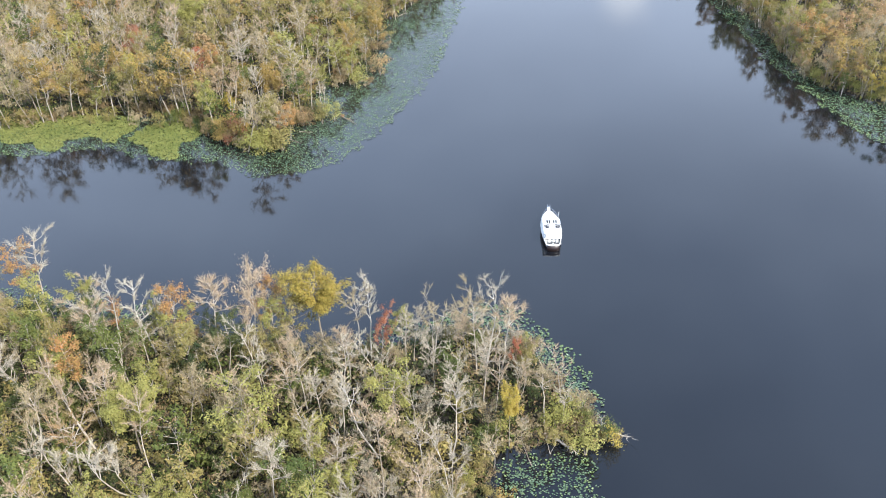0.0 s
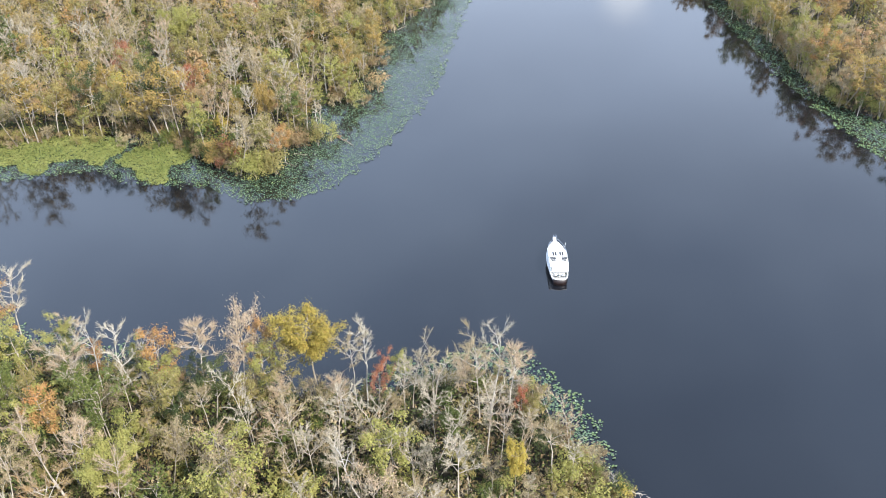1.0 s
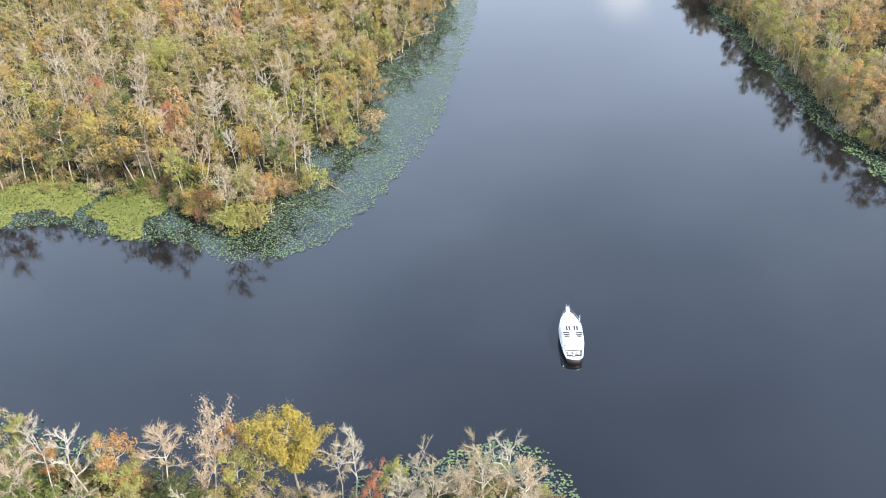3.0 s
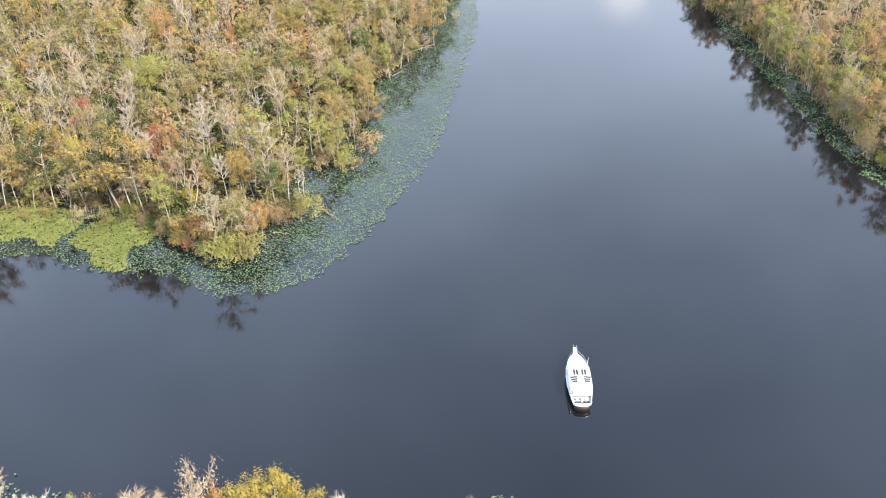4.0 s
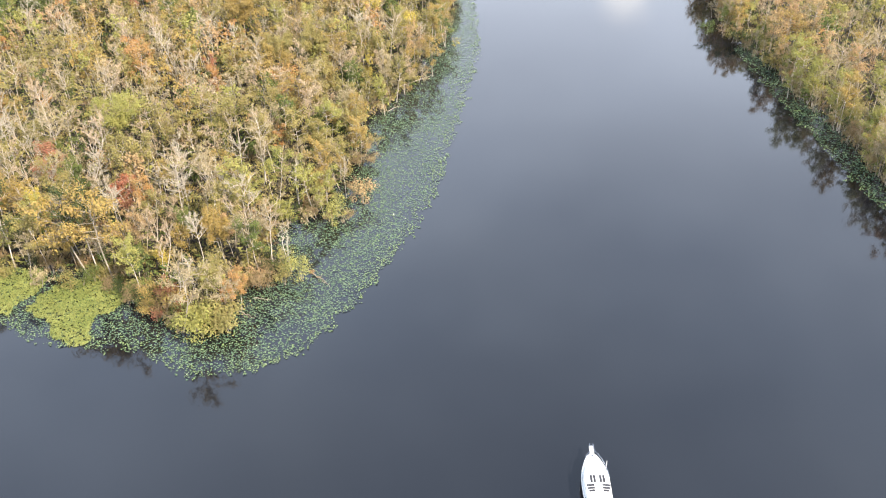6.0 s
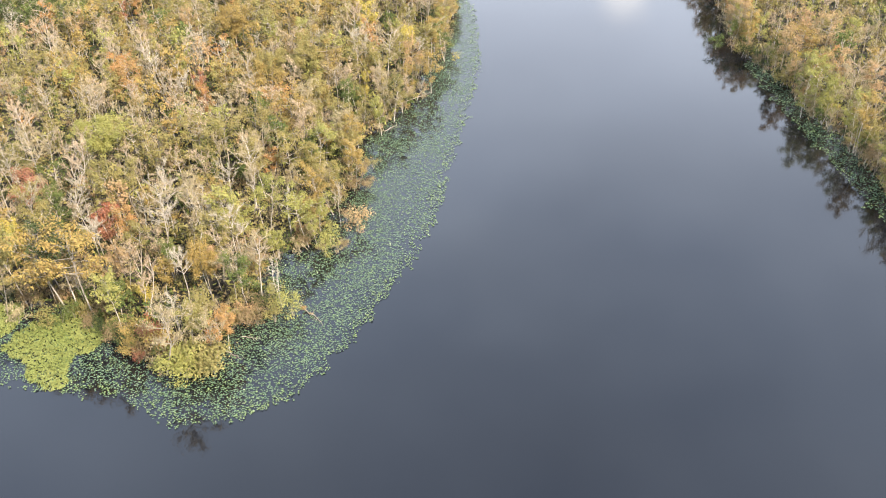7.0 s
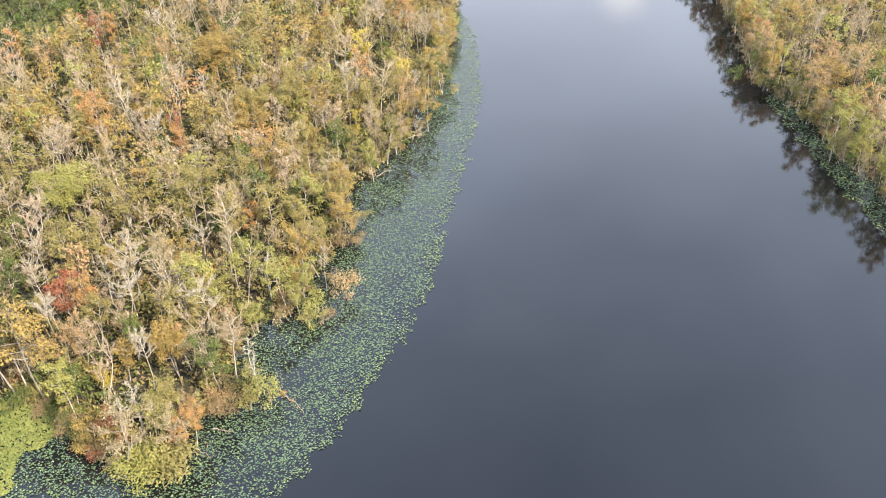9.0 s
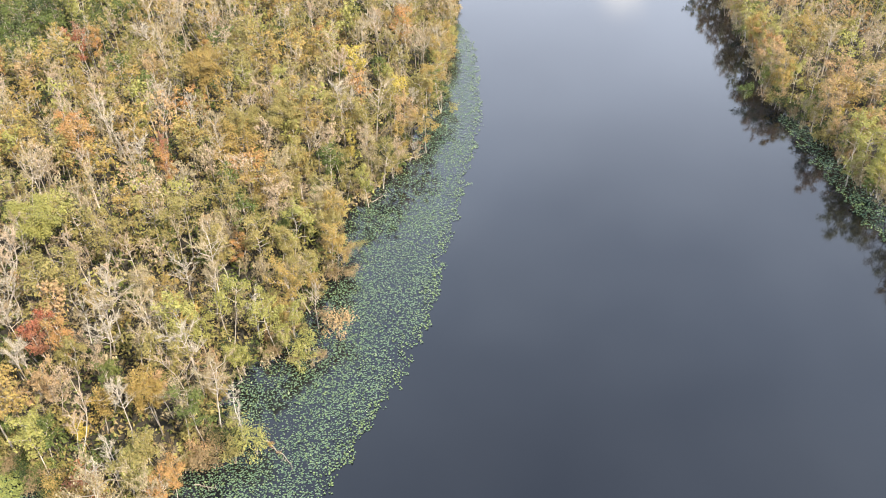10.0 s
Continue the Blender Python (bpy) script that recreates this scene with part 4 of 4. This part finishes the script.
NEAR_BED = [(22.3, 80), (22.5, 83), (21.5, 87), (19.6, 92), (16.8, 97.5), (13.5, 101.5), (9.5, 104.8), (4, 104.3), (-3, 101.6), (-8, 101), (-13, 98), (-13, 94), (10, 94), (19, 80)]
COVE_BED = [(7, 74.2), (16, 74.2), (20.4, 73.2), (19.6, 69.5), (20.3, 66.5), (19, 60), (5, 60), (6, 69)]
BACK_BED = [(-44, 105), (-52, 106.8), (-60, 109), (-66, 110.8), (-80, 113), (-80, 108), (-60, 104), (-44, 101)]
RIGHT_BED = [(77, 260), (75.5, 258), (75, 254), (76.4, 245), (76.6, 232), (78, 219), (79, 209), (80.2, 197), (82, 184), (84.5, 173), (87, 160), (92, 150), (104, 142), (114, 160), (94, 176), (89, 186), (89, 206), (86, 230), (84, 258)]


def lily_bed(outline, seed, label, density=8.6, size=0.29, inshore=0.3):
    rng = np.random.default_rng(seed)
    poly = smooth(outline, 2)
    lo, hi = poly.min(0), poly.max(0)
    n = int((hi - lo).prod() * density * 1.25)
    xy = rng.uniform(lo, hi, (n, 2))
    d = signed_distance(poly, xy)
    xy, d = xy[d > -3.2], d[d > -3.2]
    deep = land_depth(xy)
    xy, d, deep = xy[deep < 2.0], d[deep < 2.0], deep[deep < 2.0]
    rough = np.array([noise.noise(Vector((x * 0.35, y * 0.35, seed))) * 1.3 + noise.noise(Vector((x * 1.1, y * 1.1, seed))) * 0.7 for x, y in xy])
    d = d + rough * 1.7 - 0.3
    thin = np.array([noise.noise(Vector((x * 0.12, y * 0.12, seed + 5))) for x, y in xy])
    keep = (d > 0) & (rng.random(len(xy)) < np.clip(0.78 + 0.5 * thin, 0.25, 1) * np.clip(inshore - deep / 4.5, 0.25, 1))
    xy, d = xy[keep], d[keep]
    verts, faces, index = [], [], []
    sides = 4
    for (x, y), e in zip(xy, d):
        emergent = rng.random() < (0.65 if e < 1.6 else 0.12)
        s = size * rng.uniform(0.6, 1.25) * 0.5
        tilt = rng.normal(size=2) * (0.24 if emergent else 0.04)
        z0 = 0.10 + rng.uniform(0, 0.12) if emergent else 0.022 + rng.uniform(0, 0.02)
        a0, b = rng.uniform(0, 6.28), len(verts)
        for k in range(sides):
            a = a0 + 0.35 + k * (6.283 - 0.7) / (sides - 1)
            px, py = math.cos(a) * s * 1.15, math.sin(a) * s * 0.95
            verts.append((x + px, y + py, z0 + px * tilt[0] + py * tilt[1] + (0.02 if k % 2 else 0)))
        verts.append((x + 0.25 * s * math.cos(a0), y + 0.25 * s * math.sin(a0), z0 - 0.008))
        faces.append(tuple(range(b, b + sides + 1)))
        index.append(1 if emergent else 0)
    ob = link_mesh("lily_pads", verts, faces, [PAD, PAD_EDGE], index)
    return tagged(ob, label, "lily pads", kind="stuff")


lily_bed(LEFT_BED, 1, "green lily pads floating in a broad band along the bank", 13.0, 0.26, 0.8)
lily_bed(NEAR_BED, 2, "green lily pads fringing the wooded river point", 9.0, 0.36, 0.8)
lily_bed(COVE_BED, 3, "green lily pads in the dark cove behind the point", 9.0, 0.30, 0.5)
lily_bed(BACK_BED, 4, "scattered lily pads behind bare shoreline trees", 5.0, 0.36, 0.6)
lily_bed(RIGHT_BED, 5, "dark green lily pads along the far bank", 11.0, 0.34, 1.0)

# ============================================================ floating marsh grass
MATS = [[(-68, 162.7), (-64, 159), (-61.5, 157.4), (-60, 154.5), (-57.4, 152.5), (-54.8, 153), (-55.4, 157.5), (-54.5, 160), (-51, 163), (-50, 168), (-55, 171), (-63, 169)],
        [(-102, 163), (-91, 160.8), (-87, 160.8), (-84.5, 157.6), (-81, 157.5), (-81, 162), (-77, 163), (-73, 162.4), (-71.6, 160.4), (-69.4, 160.2), (-70, 163), (-66.5, 166), (-67, 172), (-76, 173), (-88, 173), (-102, 170)]]


def grass_mat(outline, seed):
    rng = np.random.default_rng(seed)
    poly = smooth(outline, 2)
    lo, hi = poly.min(0) - 1, poly.max(0) + 1
    xy = rng.uniform(lo, hi, (int((hi - lo).prod() * 19), 2))
    rough = np.array([noise.noise(Vector((x * 0.5, y * 0.5, seed))) for x, y in xy])
    xy = xy[(signed_distance(poly, xy) + rough * 0.9 > 0)]
    shape = Shape()
    for x, y in xy:
        hump = 0.16 + 0.14 * noise.noise(Vector((x * 0.8, y * 0.8, seed + 9)))
        leaves(shape, np.array((x, y, max(0.05, hump))), 3, 0.15, 0.36, rng, 1.6)
    v, f = shape.arrays()
    tagged(link_mesh("marsh_grass", v, f, [MAT_GRASS]), "bright yellow-green mat of floating marsh grass", "marsh grass", kind="stuff")


for number, outline in enumerate(MATS):
    grass_mat(outline, 21 + number)

# ============================================================ the boat


def part(name, bm, mat, parent, label="", shade=False):
    me = bpy.data.meshes.new(name)
    bm.normal_update()
    bm.to_mesh(me)
    bm.free()
    me.materials.append(mat)
    if shade:
        me.polygons.foreach_set("use_smooth", np.ones(len(me.polygons), bool))
    ob = new(name, me)
    ob.parent = parent
    return tagged(ob, label)


def box(size, at=(0, 0, 0), bevel=0.03, turn=None, taper=1.0):
    bm = bmesh.new()
    bmesh.ops.create_cube(bm, size=1)
    for v in bm.verts:
        k = taper if v.co.z > 0 else 1.0
        v.co = Vector((v.co.x * size[0] * k, v.co.y * size[1] * k, v.co.z * size[2]))
    if bevel:
        bmesh.ops.bevel(bm, geom=bm.edges[:], offset=min(bevel, 0.45 * min(size)), segments=2, affect="EDGES")
    if turn is not None:
        bmesh.ops.rotate(bm, verts=bm.verts, cent=(0, 0, 0), matrix=Euler([radians(a) for a in turn]).to_matrix())
    bmesh.ops.translate(bm, verts=bm.verts, vec=at)
    return bm


def pipe(points, radius, sides=8):
    """A bent tube along points."""
    bm = bmesh.new()
    pts = [Vector(p) for p in points]
    rings = []
    for i, p in enumerate(pts):
        d = (pts[min(i + 1, len(pts) - 1)] - pts[max(i - 1, 0)]).normalized()
        a = d.orthogonal().normalized() if abs(d.z) > 0.9 else d.cross(Vector((0, 0, 1))).normalized()
        c = d.cross(a)
        rings.append([bm.verts.new(p + radius * (math.cos(k * 2 * math.pi / sides) * a + math.sin(k * 2 * math.pi / sides) * c)) for k in range(sides)])
    for r0, r1 in zip(rings, rings[1:]):
        for k in range(sides):
            bm.faces.new((r0[k], r0[(k + 1) % sides], r1[(k + 1) % sides], r1[k]))
    bm.faces.new(rings[0][::-1])
    bm.faces.new(rings[-1])
    return bm


STERN, STEM = -5.0, 4.75


def half_beam(y):
    u = (y - STERN) / (STEM - STERN)
    aft = 1.16 + 0.64 * math.sin(min(1, u / 0.45) * math.pi / 2)
    return aft if u < 0.45 else 1.80 * max(0.0, 1 - ((u - 0.45) / 0.55) ** 2.5) ** 0.75


def sheer(y):
    u = (y - STERN) / (STEM - STERN)
    return 1.12 + 0.62 * u ** 1.6


def loft(levels, count=18, top=None):
    """Hull skin between levels; a level gives (share of the half beam, height) at a station."""
    bm = bmesh.new()
    rows = []
    for i in range(count + 1):
        y = STERN + (STEM - STERN) * i / count
        bb, zz = half_beam(y), sheer(y)
        ring = [(bb * k, y, h(y, zz)) for k, h in levels]
        rows.append([bm.verts.new(p) for p in ring] + [bm.verts.new((-p[0], p[1], p[2])) for p in ring[::-1]])
    m = len(levels)
    for r0, r1 in zip(rows, rows[1:]):
        for k in list(range(m - 1)) + list(range(m, 2 * m - 1)):
            bm.faces.new((r0[k], r0[k + 1], r1[k + 1], r1[k]))
    bmesh.ops.remove_doubles(bm, verts=bm.verts, dist=0.002)
    bmesh.ops.recalc_face_normals(bm, faces=bm.faces)
    return bm


def outline_slab(inset, low, high, y0, y1, count=16, crown=0.0, width=None):
    """A deck or roof with the boat's plan shape."""
    bm = bmesh.new()
    ys = [y0 + (y1 - y0) * i / count for i in range(count + 1)]
    rows = []
    for y in ys:
        w = max(0.02, (half_beam(y) - inset) if width is None else width(y))
        lo, hi = low(y), high(y)
        rows.append([bm.verts.new((x, y, z)) for x, z in ((-w, lo), (-w, hi), (-w * 0.5, hi + crown), (w * 0.5, hi + crown), (w, hi), (w, lo))])
    for r0, r1 in zip(rows, rows[1:]):
        for k in range(6):
            bm.faces.new((r0[k], r0[(k + 1) % 6], r1[(k + 1) % 6], r1[k]))
    bm.faces.new(rows[0])
    bm.faces.new(rows[-1][::-1])
    bmesh.ops.recalc_face_normals(bm, faces=bm.faces)
    return bm


def stern_panel(top, bottom, low, high, bulge, thick, rake=0.0, count=12):
    """A board across the stern, bowed outwards."""
    bm = bmesh.new()
    rows = []
    for i in range(count + 1):
        u = -1 + 2 * i / count
        out = STERN - bulge * (1 - abs(u) ** 2.4)
        rows.append([bm.verts.new(p) for p in ((u * bottom, out - rake, low), (u * top, out, high), (u * top, out + thick, high), (u * bottom, out + thick - rake, low))])
    for r0, r1 in zip(rows, rows[1:]):
        for k in range(4):
            bm.faces.new((r0[k], r0[(k + 1) % 4], r1[(k + 1) % 4], r1[k]))
    bm.faces.new(rows[0])
    bm.faces.new(rows[-1][::-1])
    bmesh.ops.recalc_face_normals(bm, faces=bm.faces)
    return bm


def build_boat():
    boat = tagged(new("motor_yacht"), "white motor yacht with dark roof panels anchored on still water", "boat")
    hull = part("hull", loft([(0.80, lambda y, z: 0.30), (0.93, lambda y, z: 0.55), (0.99, lambda y, z: z - 0.22)]), VARNISH, boat, "dark varnished hull sides", True)
    part("gunwale", loft([(0.99, lambda y, z: z - 0.22), (1.0, lambda y, z: z)]), GELCOAT, hull, "white gunwale")
    part("boot_stripe", loft([(0.02, lambda y, z: -0.5), (0.62, lambda y, z: -0.25), (0.80, lambda y, z: 0.30)]), BOOTTOP, hull, "dark blue bottom paint", True)
    part("rub_rail", loft([(1.0, lambda y, z: z - 0.06), (1.02, lambda y, z: z - 0.03), (1.0, lambda y, z: z + 0.05), (0.97, lambda y, z: z + 0.05)]), GELCOAT, hull)
    part("deck", outline_slab(0.03, lambda y: sheer(y) - 0.06, lambda y: sheer(y) - 0.01, -3.0, STEM - 0.02, 18, 0.04), NONSKID, boat)
    part("cockpit_sole", outline_slab(0.06, lambda y: 0.62, lambda y: 0.68, STERN + 0.05, -3.0, 6), NONSKID, boat)
    part("transom", stern_panel(1.15, 1.02, -0.25, 1.08, 0.34, 0.08, 0.30), VARNISH, boat, "dark varnished wooden transom", True)
    part("transom_cap", stern_panel(1.20, 1.20, 1.06, 1.16, 0.36, 0.26), GELCOAT, boat)
    # cabin trunk on the foredeck, house and roof
    trunk = part("cabin_trunk", outline_slab(0, lambda y: sheer(y) - 0.05, lambda y: 2.02 - 0.10 * max(0, y - 1.0), 0.7, 3.5, 10, 0.06, lambda y: min(half_beam(y) - 0.42, 1.28)), GELCOAT, boat)
    part("deck_hatch", box((0.5, 0.5, 0.06), (0, 2.4, 1.98), 0.02), NONSKID, trunk)
    part("hatch_latch", box((0.09, 0.05, 0.04), (0, 2.13, 2.0), 0.01), STEEL, trunk)
    house = part("deckhouse", box((2.8, 4.3, 1.35), (0, -1.35, 1.75), 0.14, None, 0.93), GELCOAT, boat)
    for s in (-1, 1):
        for y in (-2.5, -1.3, -0.1):
            part("side_window", box((0.03, 0.95, 0.42), (s * 1.355, y, 1.95), 0.01, (0, s * -4.4, 0)), SMOKED, house, "dark tinted side window")
    for x in (-0.85, 0.0, 0.85):
        part("windshield_pane", box((0.78, 0.03, 0.5), (x, 0.80, 1.98), 0.01, (-4, 0, 0)), SMOKED, house, "dark tinted windshield pane")
    roof = part("roof", outline_slab(0, lambda y: 2.42, lambda y: 2.50, -3.55, 1.05, 12, 0.05, lambda y: 1.55 - 0.10 * ((y + 1.4) / 2.4) ** 4), GELCOAT, boat)
    for x in (-0.74, -0.34, 0.42, 0.82):
        part("roof_panel", box((0.29, 1.1, 0.05), (x, -0.10, 2.57), 0.01), SMOKED, roof, "narrow dark roof panel")
    for row, (y, ln) in enumerate(((-1.08, 1.0), (-1.50, 0.95), (-1.90, 0.75))):
        for s in (-1, 1):
            part("roof_vent", box((ln, 0.31, 0.05), (s * (0.98 - 0.05 * row) + 0.04, y, 2.565), 0.01, (0, 0, s * -5)), SMOKED, roof, "dark slatted roof vent")
    # aft deck
    for x in (-0.62, 0.10, 0.70):
        seat = part("helm_seat" if x != 0.10 else "instrument_pod", box((0.42, 0.42, 0.34), (x, -3.80, 1.00), 0.06), CUSHION if x == 0.10 else GELCOAT, boat)
        part("backrest", box((0.40, 0.10, 0.40), (x, -4.02, 1.28), 0.04, (-8, 0, 0)), GELCOAT, seat)
    for s in (-1, 1):
        bench = part("bench", box((0.92, 0.5, 0.36), (s * 0.60, -4.50, 0.86), 0.05), GELCOAT, boat)
        for k in range(4):
            part("cushion", box((0.2, 0.40, 0.07), (s * 0.60 - 0.34 + 0.227 * k, -4.50, 1.07), 0.025), SMOKED, bench, "dark bench cushion")
    for s in (-1, 1):
        part("coaming", box((0.14, 1.9, 0.10), (s * 1.36, -3.95, 1.20), 0.04, (0, 0, s * -7)), GELCOAT, boat)
        part("roof_post", pipe([(s * 1.25, -3.45, 0.68), (s * 1.28, -3.45, 2.45)], 0.04), STEEL, boat)
    # pulpit, anchor, rails
    pulpit = part("pulpit", box((0.52, 1.5, 0.09), (0, 5.02, 1.76), 0.03), GELCOAT, boat)
    part("anchor_shank", pipe([(0, 5.2, 1.86), (0, 5.78, 1.84), (0, 5.86, 1.70)], 0.035), STEEL, pulpit)
    part("anchor_fluke", box((0.34, 0.16, 0.05), (0, 5.83, 1.66), 0.015, (50, 0, 0)), STEEL, pulpit)
    part("windlass", box((0.24, 0.3, 0.2), (0, 4.15, 1.82), 0.06), STEEL, boat)
    for s in (-1, 1):
        line = [(s * max(0.24, half_beam(y) - 0.06), y, sheer(y) + 0.62) for y in (0.4, 1.2, 2.0, 2.8, 3.5, 4.1, 4.5)] + [(s * 0.24, 5.2, 2.36), (s * 0.2, 5.72, 2.34)]
        rail = part("bow_rail", pipe(line, 0.028), STEEL, boat, "stainless bow rail")
        for y in (0.4, 1.6, 2.8, 3.8, 4.5):
            w = s * max(0.24, half_beam(y) - 0.06)
            part("stanchion", pipe([(w, y, sheer(y) - 0.02), (w, y, sheer(y) + 0.62)], 0.02), STEEL, rail)
        part("pulpit_stanchion", pipe([(s * 0.22, 5.5, 1.78), (s * 0.22, 5.5, 2.35)], 0.02), STEEL, pulpit)
    part("bow_pole", pipe([(1.40, 1.9, 1.5), (1.52, 2.3, 3.1)], 0.025), GELCOAT, boat, "white whip antenna")
    part("mast", pipe([(0.0, -2.9, 2.5), (0.0, -3.0, 3.3)], 0.035), GELCOAT, boat)
    for s in (-1, 1):
        for y in (-2.0, 1.0):
            part("cleat", box((0.05, 0.22, 0.06), (s * (half_beam(y) - 0.14), y, sheer(y) + 0.04), 0.015), STEEL, boat)
    boat.matrix_basis = pose(19.40, 123.9, 0.0, 0, 0, -1.5)


build_boat()

# ============================================================ driftwood along the bank


def drift_log(x0, y0, x1, y1, radius, label, seed, tone=BARK_PALE, z=0.12):
    rng = np.random.default_rng(seed)
    a, c = np.array((x0, y0, z)), np.array((x1, y1, z))
    log = tagged(new("fallen_log"), label, "log")
    wood, stub = Shape(), Shape()
    pts = [a + (c - a) * k + (rng.normal() * 0.12, rng.normal() * 0.12, 0.12 * math.sin(k * 3)) for k in np.linspace(0, 1, 7)]
    tube(wood, pts, [radius * (1 - 0.75 * k) for k in np.linspace(0, 1, 7)], 7)
    d = unit(c - a)
    for k in np.linspace(0.35, 0.95, 7):
        p = a + (c - a) * k
        e = unit(d * 0.5 + rng.normal(size=3) + (0, 0, 0.4))
        tube(stub, [p, p + e * 0.5, p + unit(e + rng.normal(size=3) * 0.4) * rng.uniform(0.8, 1.6)], [radius * 0.35, radius * 0.25, 0.01], 4)
    for name, shp in (("trunk", wood), ("branches", stub)):
        v, f = shp.arrays()
        link_mesh(name, v, f, [tone], parent=log)


drift_log(-22.6, 170.6, -18.2, 165.8, 0.12, "fallen log with orange weeds lying among lily pads", 3, BARK_GREY)
drift_log(-30.5, 163.2, -27.4, 162.4, 0.08, "bleached fallen branch lying in shallow water", 4, BARK_GREY)
drift_log(-32.8, 160.2, -29.5, 158.0, 0.09, "bleached fallen branch lying in shallow water", 5, BARK_GREY)
drift_log(-10.0, 237.0, -0.8, 244.2, 0.17, "weathered fallen trunk leaning out from the bank", 6, BARK_GREY, z=0.7)
drift_log(-11.0, 226.8, -8.4, 229.3, 0.09, "pale fallen trunk leaning out from the bank", 7, BARK_GREY, z=0.4)
drift_log(14.8, 76.0, 17.2, 73.0, 0.16, "bleached dead tree fallen into the cove", 8, z=0.7)
drift_log(21.0, 77.2, 25.0, 75.6, 0.11, "bleached dead trunk reaching out over the river", 9, z=0.7)
